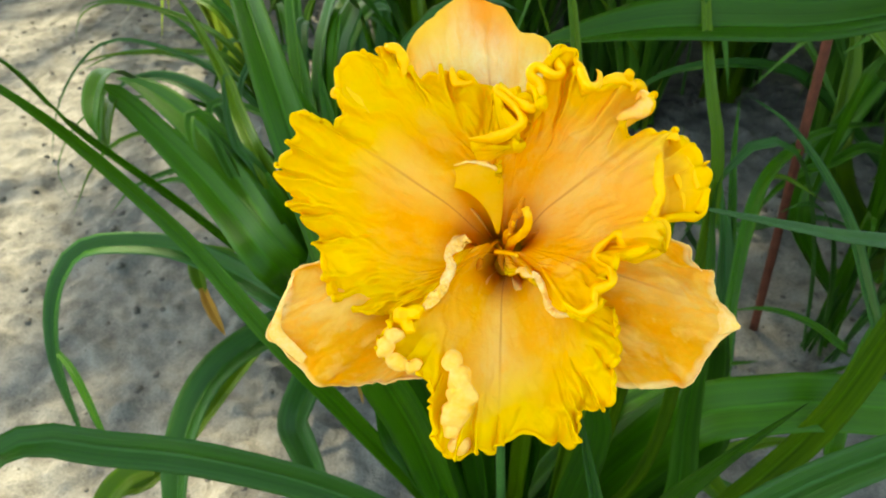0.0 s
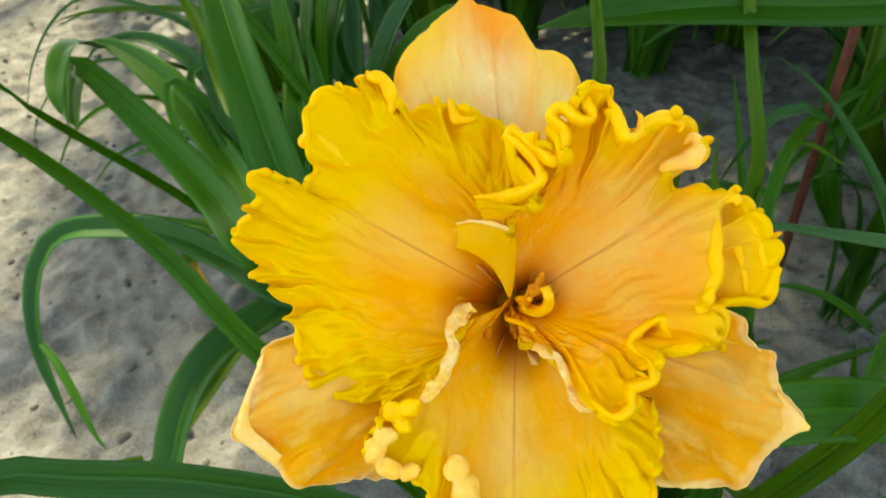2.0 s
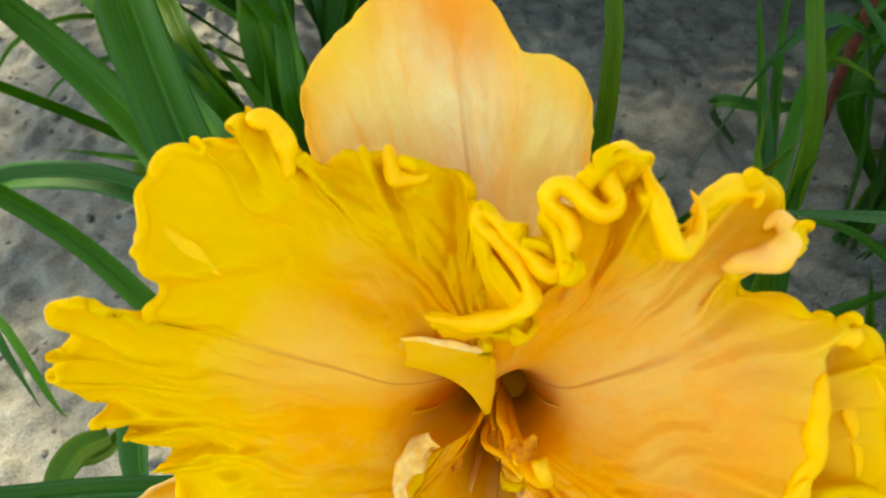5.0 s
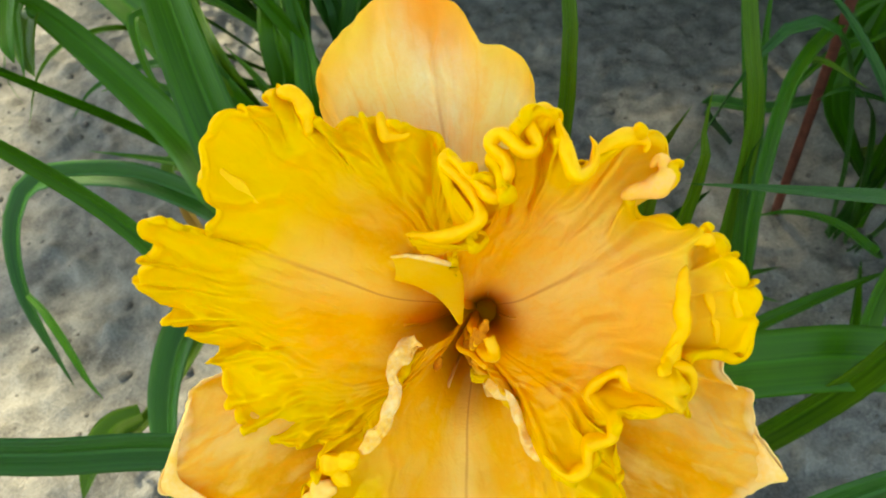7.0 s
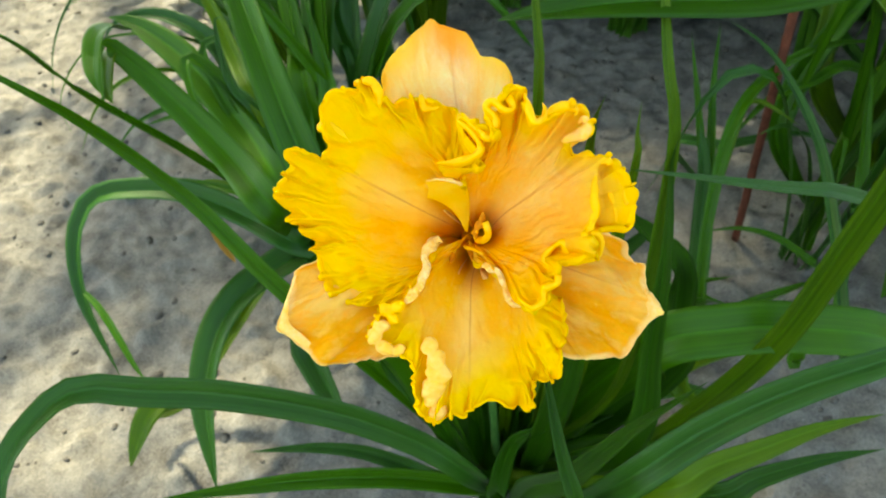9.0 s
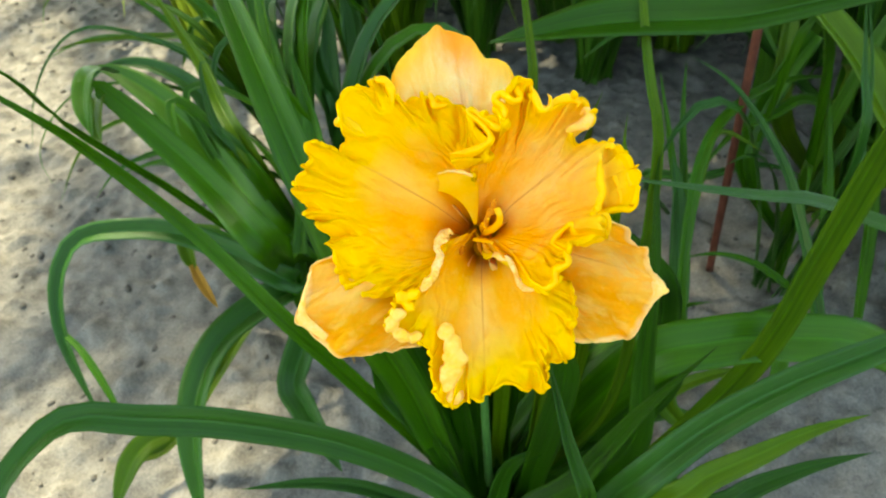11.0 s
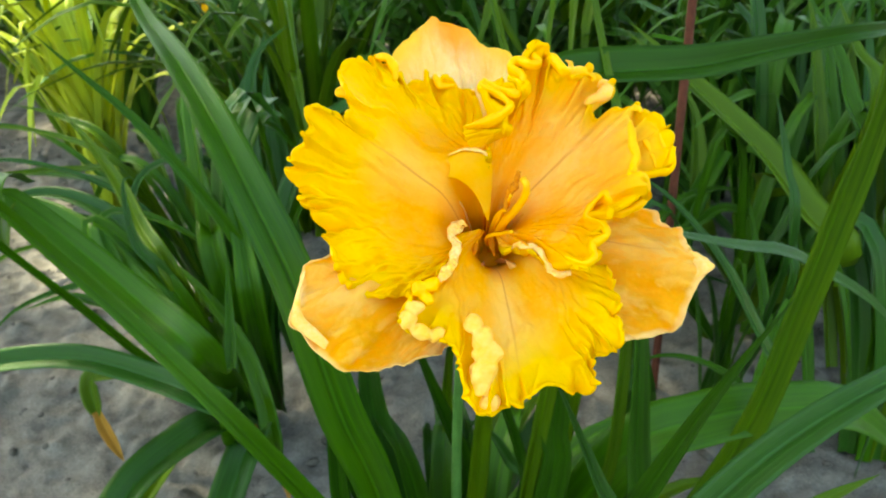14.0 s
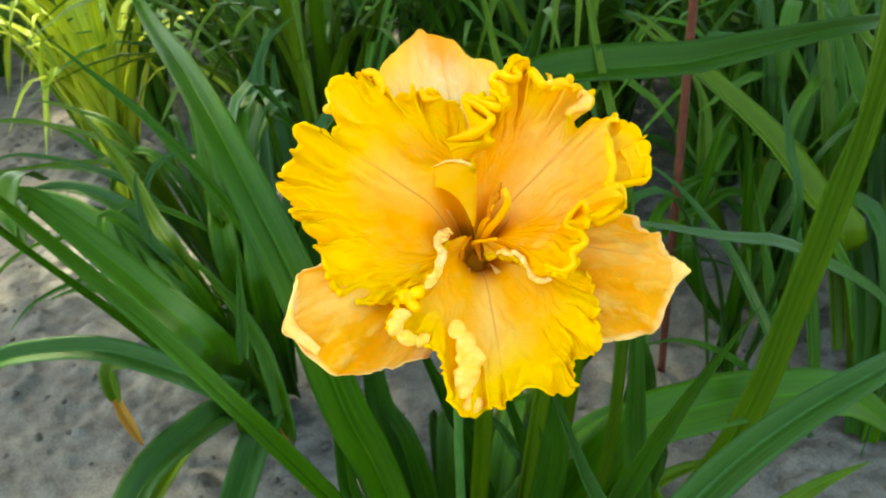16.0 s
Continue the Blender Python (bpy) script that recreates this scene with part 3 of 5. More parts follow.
    uv = np.dstack([np.broadcast_to(across[None], z.shape), np.broadcast_to(s, z.shape)]).reshape(-1, 2)
    uv = np.vstack([uv, uv, np.c_[across, np.ones(nt)]])
    return put(name, mesh_of(name, verts.tolist(), faces, mat, uv, "petal"), parent, label)


def frill(name, points, radii, mat, parent, label, seed=0, lump=0.35, pitch=0.5, flat=0.75, count=60, sides=16):
    """A thick rolled or knobbly edge along the points, in cm."""
    c, tan, length = curve_through(points, count)
    r = np.interp(np.linspace(0, 1, count), np.linspace(0, 1, len(radii)), radii)
    ends = np.sqrt(np.clip(1 - np.abs(2 * np.linspace(0, 1, count) - 1) ** 8, 0.0, 1)) + 0.02
    side = np.cross(tan, (0.05, 0.1, 1.0))
    side /= np.linalg.norm(side, axis=1)[:, None]
    up = np.cross(side, tan)
    verts = []
    for k in range(count):
        d = k / (count - 1) * length
        swell = 1 + lump * 1.5 * noise.noise(Vector((d / pitch * 1.3, seed * 1.7, 0.0))) + 0.3 * lump * math.sin(2 * math.pi * d / pitch + seed)
        for a in np.linspace(0, 2 * math.pi, sides, endpoint=False):
            q = side[k] * math.cos(a) + up[k] * math.sin(a) * flat
            j = 1 + 0.9 * lump * noise.noise(Vector(c[k] * 2.0 + q * 0.8) + Vector((seed, 0, 0)))
            verts.append(tuple((c[k] + q * r[k] * swell * j * ends[k]) / 100))
    faces = [(k * sides + j, k * sides + (j + 1) % sides, (k + 1) * sides + (j + 1) % sides, (k + 1) * sides + j) for k in range(count - 1) for j in range(sides)]
    faces += [tuple(range(sides))[::-1], tuple((count - 1) * sides + j for j in range(sides))]
    return put(name, mesh_of(name, verts, faces, mat), parent, label)


def flap(name, top, low, mat, parent, label, bulge=0.3, seed=0, count=30, thick=0.14):
    """A small folded lobe between an upper and a lower edge, in cm."""
    a, b = curve_through(top, count)[0], curve_through(low, count)[0]
    f = np.linspace(0, 1, count)
    P = a[None] * (1 - f)[:, None, None] + b[None] * f[:, None, None]
    swell = np.sin(np.pi * f)[:, None] * np.sin(np.pi * np.clip(f, 0.02, 0.98))[None]
    P[..., 2] += bulge * swell
    P[..., 2] += np.array([[0.07 * noise.noise(Vector((P[i, j, 0] * 2.2, P[i, j, 1] * 2.2, seed))) for j in range(count)] for i in range(count)])
    N = np.cross(np.gradient(P, axis=1), np.gradient(P, axis=0))
    N /= np.maximum(np.linalg.norm(N, axis=2), 1e-9)[..., None]
    N *= 1.0 if N[..., 2].mean() > 0 else -1.0
    verts = np.vstack([(P + N * thick / 2).reshape(-1, 3), (P - N * thick / 2).reshape(-1, 3)]) / 100
    n, half, faces = count, count * count, []
    for i in range(n - 1):
        for j in range(n - 1):
            q = i * n + j
            faces += [(q, q + 1, q + n + 1, q + n), (half + q, half + q + n, half + q + n + 1, half + q + 1)]
        for q, r in ((i, i + 1), ((n - 1) * n + i, (n - 1) * n + i + 1), (i * n, (i + 1) * n), (i * n + n - 1, (i + 1) * n + n - 1)):
            faces.append((q, r, half + r, half + q))
    uv = np.dstack([np.broadcast_to(0.2 + 0.12 * f[None], (n, n)), np.broadcast_to(0.75 - 0.35 * f[:, None], (n, n))]).reshape(-1, 2)
    ob = put(name, mesh_of(name, verts.tolist(), faces, mat, np.vstack([uv, uv]), "petal"), parent, label)
    soften = ob.modifiers.new("soften", "SMOOTH")
    soften.factor, soften.iterations = 0.7, 10
    return ob


def crumple(name, points, widths, mat, parent, label, seed=0, rough=0.22, tilt=0.5, count=90, rows=12, thick=0.05, grain=2.3):
    """A thin crumpled strip of petal along the points, in cm."""
    c, tan, length = curve_through(points, count)
    w = np.interp(np.linspace(0, 1, count), np.linspace(0, 1, len(widths)), widths)
    side = np.cross(tan, (0.05, 0.1, 1.0))
    side /= np.linalg.norm(side, axis=1)[:, None]
    P = np.zeros((rows, count, 3))
    for i, a in enumerate(np.linspace(-1, 1, rows)):
        for k in range(count):
            d = k / (count - 1) * length
            edge = 1 + 0.9 * noise.noise(Vector((d * grain, a * 2.0, seed * 2.3)))
            q = c[k] + side[k] * (a * w[k] * edge)
            n1 = noise.noise(Vector((q[0] * grain, q[1] * grain, seed))) + 0.5 * noise.noise(Vector((q[0] * grain * 2.3, q[1] * grain * 2.3, seed + 5)))
            q[2] += tilt * w[k] * (1 - a * a) + rough * n1
            P[i, k] = q
    N = np.cross(np.gradient(P, axis=1), np.gradient(P, axis=0))
    N /= np.maximum(np.linalg.norm(N, axis=2), 1e-9)[..., None]
    verts = np.vstack([(P + N * thick / 2).reshape(-1, 3), (P - N * thick / 2).reshape(-1, 3)]) / 100
    half, faces = rows * count, []
    for i in range(rows - 1):
        for k in range(count - 1):
            q = i * count + k
            faces += [(q, q + 1, q + count + 1, q + count), (half + q, half + q + count, half + q + count + 1, half + q + 1)]
    for k in range(count - 1):
        for q in (k, (rows - 1) * count + k):
            faces.append((q, q + 1, half + q + 1, half + q))
    for i in range(rows - 1):
        for q in (i * count, i * count + count - 1):
            faces.append((q, q + count, half + q + count, half + q))
    return put(name, mesh_of(name, verts.tolist(), faces, mat), parent, label)


def knobs(name, places, mat, parent, label, seed=0):
    """Pillow-like swellings of a petal's edge that run together, in cm: places are (x, u, n, half length, half width, degrees)."""
    bm = bmesh.new()
    for k, (x, u, n, a, b, turn) in enumerate(places):
        ball = bmesh.ops.create_icosphere(bm, subdivisions=4, radius=1.0)["verts"]
        ca, sa = math.cos(radians(turn)), math.sin(radians(turn))
        for v in ball:
            q = v.co.copy()
            k2 = 1 + 0.30 * noise.noise(q * 1.1 + Vector((seed + 3.0 * k, 0, 0))) + 0.10 * noise.noise(q * 2.8 + Vector((seed + 3.0 * k, 4, 0)))
            px, py = q.x * 1.12 * a * k2, q.y * 1.28 * b * k2
            v.co = Vector((x + px * ca - py * sa, u + px * sa + py * ca, n + 0.02 + q.z * 0.95 * b * k2)) / 100
    me = bpy.data.meshes.new(name)
    bm.to_mesh(me)
    bm.free()
    me.materials.append(mat)
    ob = put(name, me, parent, label)
    skin = ob.modifiers.new("skin", "REMESH")
    skin.mode, skin.voxel_size, skin.use_smooth_shade = "VOXEL", 0.00035, True
    soften = ob.modifiers.new("soften", "SMOOTH")
    soften.factor, soften.iterations = 0.6, 6
    return ob


bloom = tagged(new("daylily_flower"), "large ruffled golden-yellow daylily flower with peach sepals on a green stalk", "flower")
bloom.matrix_basis = BLOOM

petal("sepal", [(124, 4.5, 0.2), (117, 7.2, 1.1), (112, 8.7, 1.8), (108, 9.4, 2.1), (103.5, 9.9, 2.1), (99, 10.4, 2.05), (95.5, 10.7, 2.0), (94, 10.9, 2.0), (92, 10.65, 1.8), (88.5, 10.4, 1.7), (85, 10.15, 1.6), (83.3, 9.7, 1.65), (80.8, 9.15, 1.8), (76, 9.05, 1.75), (71, 8.6, 1.5), (67, 7.2, 0.8), (58, 4.5, 0.0)],
      SEPAL_TOP, bloom, "pale cream-peach sepal with an orange tip", soft=14, wild=0.3, deep=5.5, mouth=0.42, scallop=0.03, pitch=0.9, ruffle=0.05, crease=0.03, curl=(0, 50), lip=0.22, crinkle=0.11, swell=0.14, bead=0.07, seed=3, rib=92, fine=(300, 60))
sepal_west = petal("sepal", [(162, 4.0, 0.0), (174, 6.0, 0.6), (181, 7.2, 1.2), (184, 8.0, 1.6), (190, 8.4, 1.8), (195, 8.6, 2.2), (200, 9.3, 2.7), (203, 9.05, 2.3), (207, 9.0, 1.9), (212, 8.8, 1.7), (216, 8.7, 1.5), (217.5, 8.35, 1.1), (222, 7.7, 0.5), (228, 6.8, 0.3), (238, 5.7, 0.3), (250, 3.8, -0.6)],
      SEPAL, bloom, "smooth peach-orange sepal with a white edge", soft=12, wild=0.4, deep=5.5, mouth=0.42, scallop=0.05, pitch=0.8, ruffle=0.05, crease=0.05, curl=(45, 70), lip=0.28, crinkle=0.11, swell=0.16, bead=0.09, rib=200, seed=5, fine=(300, 60))
sepal_east = petal("sepal", [(20, 4.0, 0.0), (8, 6.0, 0.3), (3, 7.0, 0.5), (359, 7.7, 0.7), (355, 7.75, 0.8), (353, 8.0, 0.9), (352, 8.5, 0.9), (347, 8.55, 1.2), (343, 9.0, 1.6), (340, 9.6, 1.8), (337, 9.2, 1.5), (333, 9.1, 0.9), (325, 9.1, 0.3), (321, 8.6, 0.0), (312, 7.3, 0.0), (300, 5.2, -0.3), (290, 3.6, -0.8)],
      SEPAL, bloom, "smooth peach-orange sepal with a pale tip", soft=12, wild=0.4, deep=5.5, mouth=0.42, scallop=0.06, pitch=0.7, ruffle=0.05, crease=0.05, curl=(25, 60), lip=0.25, crinkle=0.11, swell=0.16, bead=0.09, rib=338, seed=8, fine=(300, 60))
west = petal("petal", [(82, 3.0, 1.6), (84, 4.6, 2.2), (88, 6.4, 2.5), (94, 6.75, 2.6), (101, 7.1, 2.6), (107, 7.35, 2.8), (112.5, 7.55, 3.2), (113.5, 8.4, 3.4), (116, 8.8, 3.6), (118.5, 8.45, 3.8), (122, 8.6, 4.2), (126, 8.7, 4.7), (130, 8.45, 5.0), (133, 7.8, 5.0), (136.5, 7.1, 4.95), (142.5, 6.9, 4.9), (143.5, 7.7, 5.1), (146.5, 8.1, 5.3), (151, 7.9, 5.3), (157, 8.3, 4.4), (162, 8.4, 3.7), (166, 7.95, 3.1), (171, 7.2, 2.4), (180, 6.85, 2.0), (188, 6.7, 1.8), (194, 6.6, 1.6), (201, 6.0, 1.5), (206, 5.4, 1.5), (210, 4.6, 1.6), (214, 3.6, 1.7), (212, 2.4, 1.4)],
      PETAL, bloom, "broad golden-yellow petal with a pleated ruffled edge", soft=5, wild=0.42, power=0.75, scallop=0.46, pitch=0.58, ruffle=0.30, crease=0.30, far=(0.35, 1.4), curl=(25, 45), lip=0.36, crinkle=0.18, swell=0.15, bead=0.25, rib=149, deep=3.2, mouth=0.29, quiet=((131, 148),), seed=11,
      lips=(([(0.4, 3.0), (-0.5, 3.05), (-1.3, 2.95)], 1.0, 0.9, 0.75), ([(-3.12, 6.85), (-2.95, 6.4), (-3.5, 6.0)], 0.34, 0.6, 0.14), ([(-3.86, 5.05), (-4.7, 4.95), (-5.35, 5.2)], 0.42, 0.5, 0.12)), fine=(560, 96))
east = petal("petal", [(-56, 1.0, 0.3), (-33, 1.6, 0.6), (-42, 3.2, 1.7), (-42, 4.3, 2.9), (-38, 4.6, 3.1), (-26, 4.5, 2.9), (-17, 4.4, 3.2), (-10, 5.0, 4.2), (-5, 6.1, 4.15), (0, 5.8, 4.1), (3, 6.4, 3.7), (4, 7.5, 3.8), (8, 7.8, 3.9), (14, 8.0, 4.2), (20, 7.85, 4.3), (26.5, 7.75, 3.8), (31.5, 7.05, 3.2), (40, 6.8, 3.1), (38, 7.9, 3.3), (43, 8.3, 3.1), (48, 8.2, 3.1), (50.5, 7.4, 3.7), (54.5, 6.5, 4.6), (64, 7.4, 4.5), (68, 6.9, 4.5), (67, 6.2, 4.6), (72, 6.0, 4.5), (66, 5.2, 4.7), (84, 6.0, 3.7), (83, 5.0, 4.0), (70, 3.9, 3.7), (98, 3.9, 3.3)],
      PETAL_EAST, bloom, "broad golden-yellow petal with deep curled ruffles", soft=3.6, wild=0.38, power=0.75, scallop=0.50, pitch=0.68, ruffle=0.38, crease=0.19, far=(0.3, 0.7), curl=(40, 35), lip=0.40, crinkle=0.12, swell=0.14, bead=0.34, rib=27, deep=3.5, mouth=0.28, quiet=((80, 130), (-10, 6)), seed=17,
      lips=(([(6.25, 2.75), (6.08, 2.4), (6.10, 1.87), (6.15, 1.30), (5.9, 0.7), (5.6, 0.2), (5.75, -0.2)], 0.85, 0.75, 0.13), ([(3.9, 5.0), (3.75, 4.5), (3.6, 4.0)], 0.25, 0.5, 0.3)), fine=(600, 96))
south = petal("petal", [(175, 1.3, 0.8), (205, 2.0, 1.4), (216, 3.1, 1.6), (212, 4.3, 2.3), (217, 4.9, 2.5), (218, 5.6, 2.4), (226, 5.9, 2.3), (237, 5.5, 2.3), (246, 5.9, 2.4), (250, 7.0, 2.4), (255, 7.9, 2.4), (259, 7.95, 2.3), (265, 7.6, 1.9), (269, 7.7, 1.7), (271, 7.4, 1.6), (279, 7.1, 1.4), (286, 7.8, 1.4), (292, 7.8, 1.5), (297, 6.9, 1.2), (301, 7.2, 1.8), (306, 7.2, 2.2), (312, 6.4, 2.0), (320, 6.1, 1.6), (329, 5.2, 1.5), (331, 4.0, 1.2), (330, 2.3, 0.4)],
      PETAL_SOUTH, bloom, "golden-yellow lower petal with thick knobbly edges", soft=5, wild=0.45, power=0.8, scallop=0.36, pitch=0.6, ruffle=0.30, crease=0.30, far=(0.35, 1.2), curl=(35, 50), lip=0.36, crinkle=0.10, swell=0.10, bead=0.22, lips=(([(3.0, -4.9), (3.15, -5.5), (2.75, -6.1), (2.2, -6.2)], 0.42, 0.5, 0.14), ([(4.1, -4.4), (3.6, -4.7)], 0.25, 0.3, 0.14)), rib=268, seed=23, deep=3.8, mouth=0.32, fine=(520, 90))

knobs("rolled_edge", [(-1.50, -4.35, 2.45, 0.40, 0.30, 115), (-1.28, -4.95, 2.5, 0.42, 0.34, 25), (-1.20, -5.55, 2.45, 0.50, 0.36, 10), (-1.45, -6.2, 2.35, 0.52, 0.40, 20), (-1.62, -6.75, 2.2, 0.34, 0.28, 70), (-1.45, -7.35, 1.95, 0.40, 0.32, 60)], RIM_CREAM, south, "thick cream-white curled petal edge", seed=2)
knobs("rolled_edge", [(-2.95, -2.45, 2.5, 0.34, 0.22, 10), (-3.45, -2.55, 2.55, 0.30, 0.24, 60), (-3.2, -2.95, 2.45, 0.30, 0.2, 130)], RIM_GOLD, south, "thick yellow curled petal edge", seed=5)
knobs("rolled_edge", [(-3.75, -3.3, 2.5, 0.36, 0.25, 20), (-4.05, -3.75, 2.55, 0.34, 0.27, 80), (-3.65, -4.3, 2.45, 0.40, 0.25, 160), (-3.05, -4.45, 2.3, 0.36, 0.2, 10)], RIM_CREAM, south, "thick cream-white curled petal edge", seed=9)
crumple("wilted_edge", [(-0.97, 0.62, 0.9), (-1.37, 0.35, 1.25), (-1.70, -0.2, 1.65), (-1.56, -0.7, 1.9), (-1.82, -1.35, 2.1), (-2.14, -1.85, 2.2), (-2.6, -2.25, 2.3)], [0.22, 0.28, 0.20, 0.13, 0.21, 0.16, 0.21, 0.10], WILT, south, "crumpled whitish wilted petal edge", seed=4)
crumple("wilted_edge", [(0.95, -0.75, 0.85), (1.33, -0.93, 1.2), (1.75, -1.15, 1.5), (1.94, -1.64, 1.7), (2.05, -2.2, 1.8), (2.4, -2.6, 1.85), (2.9, -2.7, 1.9)], [0.14, 0.17, 0.11, 0.12, 0.10, 0.14, 0.12, 0.10], WILT, east, "crumpled whitish wilted petal edge", seed=6)
frill("rolled_edge", CRESTS["petal", 17][0], [0.08, 0.15, 0.18, 0.16, 0.18, 0.15, 0.08], RIM_GOLD, east, "folded-over yellow petal edge", seed=7, lump=0.35, pitch=0.6, flat=0.8)
frill("rolled_edge", [(4.25, 5.5, 3.9), (4.6, 5.75, 3.75), (4.95, 5.88, 3.5), (5.3, 5.92, 3.25), (5.6, 5.75, 3.1), (5.55, 5.5, 3.05)], [0.12, 0.19, 0.21, 0.20, 0.17, 0.10], RIM_GOLD, east, "curled yellow petal edge", seed=10, lump=0.3, pitch=0.9, flat=0.8)
frill("rolled_edge", [(4.9, 4.45, 3.1), (5.25, 4.58, 3.25), (5.6, 4.6, 3.35), (5.9, 4.75, 3.4), (6.05, 5.05, 3.35), (5.9, 5.32, 3.25), (5.65, 5.15, 3.15)], [0.12, 0.20, 0.23, 0.24, 0.22, 0.18, 0.10], RIM_PEACH, east, "curled peach and yellow tip of the petal", seed=8, lump=0.3, pitch=0.9, flat=0.8)
frill("rolled_edge", [(-0.59, 3.85, 3.65), (0.33, 3.74, 3.90), (1.17, 3.92, 4.20), (1.45, 4.28, 4.20), (1.06, 5.02, 4.00), (0.52, 5.57, 3.80), (0.71, 5.72, 3.80), (1.18, 5.23, 4.00), (1.73, 4.65, 4.30), (2.05, 4.79, 4.35), (2.18, 5.40, 4.40), (1.80, 5.88, 4.40), (2.11, 6.11, 4.50), (2.62, 5.64, 4.80), (2.94, 5.76, 4.70), (2.77, 6.37, 4.40), (3.03, 6.61, 4.30), (3.39, 6.32, 4.50), (3.59, 5.53, 4.90), (3.78, 4.96, 5.05), (4.15, 5.16, 4.80), (4.25, 5.63, 4.60), (4.15, 5.93, 4.40)], [0.15, 0.20, 0.19, 0.15, 0.16, 0.15, 0.14, 0.16, 0.17, 0.16, 0.15, 0.17, 0.18, 0.17, 0.16, 0.17, 0.17, 0.08], RIM_GOLD, east, "meandering thick yellow rolled petal edge", seed=31, lump=0.3, pitch=0.9, flat=1.5, count=220)
frill("rolled_edge", [(5.98, 0.90, 4.10), (5.66, 0.38, 4.00), (6.18, 0.18, 4.00), (6.14, -0.49, 3.60), (5.55, -0.77, 3.30), (5.08, -0.80, 3.10), (4.86, -0.36, 3.20), (4.67, 0.03, 3.30), (4.12, -0.26, 3.00), (3.85, -0.68, 2.90), (4.32, -1.07, 3.10), (4.35, -1.69, 3.20), (3.79, -1.91, 3.00), (3.67, -2.46, 3.10), (3.19, -2.71, 3.10), (2.54, -2.20, 2.90)], [0.12, 0.17, 0.19, 0.18, 0.17, 0.15, 0.16, 0.17, 0.19, 0.18, 0.1], RIM_GOLD, east, "meandering thick yellow rolled petal edge", seed=33, lump=0.3, pitch=0.8, flat=1.4, count=160)
frill("rolled_edge", [(-5.66, 5.61, 4.65), (-5.21, 5.63, 4.65), (-4.74, 5.31, 4.5), (-4.2, 4.86, 4.3)], [0.20, 0.32, 0.24, 0.06], RIM_GOLD, west, "puffed yellow fold of the petal edge", seed=35, lump=0.3, pitch=0.7, flat=0.5)
frill("rolled_edge", [(-3.78, 7.77, 3.70), (-3.31, 7.68, 3.70), (-3.06, 7.19, 3.60), (-3.10, 6.57, 3.50)], [0.14, 0.22, 0.22, 0.12], RIM_GOLD, west, "upright curled yellow petal edge", seed=37, lump=0.3, pitch=0.7, flat=0.8)
frill("rolled_edge", [(-1.26, 7.19, 2.75), (-1.19, 6.81, 2.80), (-1.03, 6.51, 2.80), (-0.46, 6.51, 2.75)], [0.12, 0.20, 0.20, 0.10], RIM_GOLD, west, "small puffed yellow pleat of the petal edge", seed=39, lump=0.35, pitch=0.6, flat=0.7)
for k, pleat in enumerate(([(6.60, 2.55, 3.78), (6.83, 1.90, 3.78), (6.94, 1.29, 3.70), (7.02, 0.60, 3.62)], [(7.00, 2.95, 4.10), (7.30, 2.20, 4.16), (7.42, 1.53, 3.95), (7.45, 0.90, 3.98)], [(6.35, 3.25, 4.15), (6.65, 3.32, 4.18), (6.95, 3.20, 4.02)])):
    frill("pleat", pleat, [0.04, 0.15, 0.14, 0.04], RIM_GOLD, east, "puffed yellow pleat of the petal edge", seed=51 + k, lump=0.4, pitch=0.6, flat=0.5)
flap("folded_edge", [(-7.95, -0.60, 1.6), (-8.25, -1.50, 1.95), (-8.50, -2.50, 2.4), (-8.65, -3.15, 2.7), (-8.10, -3.75, 2.3), (-7.40, -4.35, 1.9)], [(-7.95, -1.00, 1.85), (-8.15, -1.75, 2.15), (-8.20, -2.60, 2.45), (-8.05, -3.05, 2.45), (-7.65, -3.50, 2.2), (-7.25, -4.05, 1.9)], SEPAL_EDGE, sepal_west, "folded cream-white edge of the sepal", bulge=0.12, seed=21, thick=0.08)
flap("folded_edge", [(8.25, -2.15, 1.35), (8.50, -2.55, 1.6), (8.75, -2.95, 1.8), (8.98, -3.28, 1.95)], [(8.25, -3.60, 1.4), (8.45, -3.55, 1.6), (8.70, -3.45, 1.75), (8.95, -3.36, 1.9)], SEPAL_EDGE, sepal_east, "folded cream-white tip of the sepal", bulge=0.12, seed=22, thick=0.08)
flap("petal_lobe", [(-1.62, 3.22, 2), (-0.98, 3.28, 2.45), (-0.25, 3.21, 2.65), (0.27, 3.05, 2.5), (0.61, 2.76, 2.1), (0.51, 2, 1.1), (0.23, 0.86, 0)], [(-1.66, 2.58, 1.7), (-1.22, 2.47, 1.75), (-0.74, 2.25, 1.45), (-0.3, 1.86, 1), (-0.05, 1.44, 0.6), (0.09, 1.07, 0.25), (0.18, 0.87, 0)], PETAL_LOBE, bloom, "small folded yellow lobe over the throat", bulge=0.1, seed=3, thick=0.12)
crumple("wilted_edge", [(-1.29, 3.23, 2.5), (-0.77, 3.26, 2.75), (-0.22, 3.17, 2.85), (0.11, 3.06, 2.75), (0.37, 2.94, 2.6)], [0.02, 0.05, 0.06, 0.08, 0.04], WILT, bloom, "dry pinkish-white torn edge", seed=12, rough=0.12, thick=0.03)


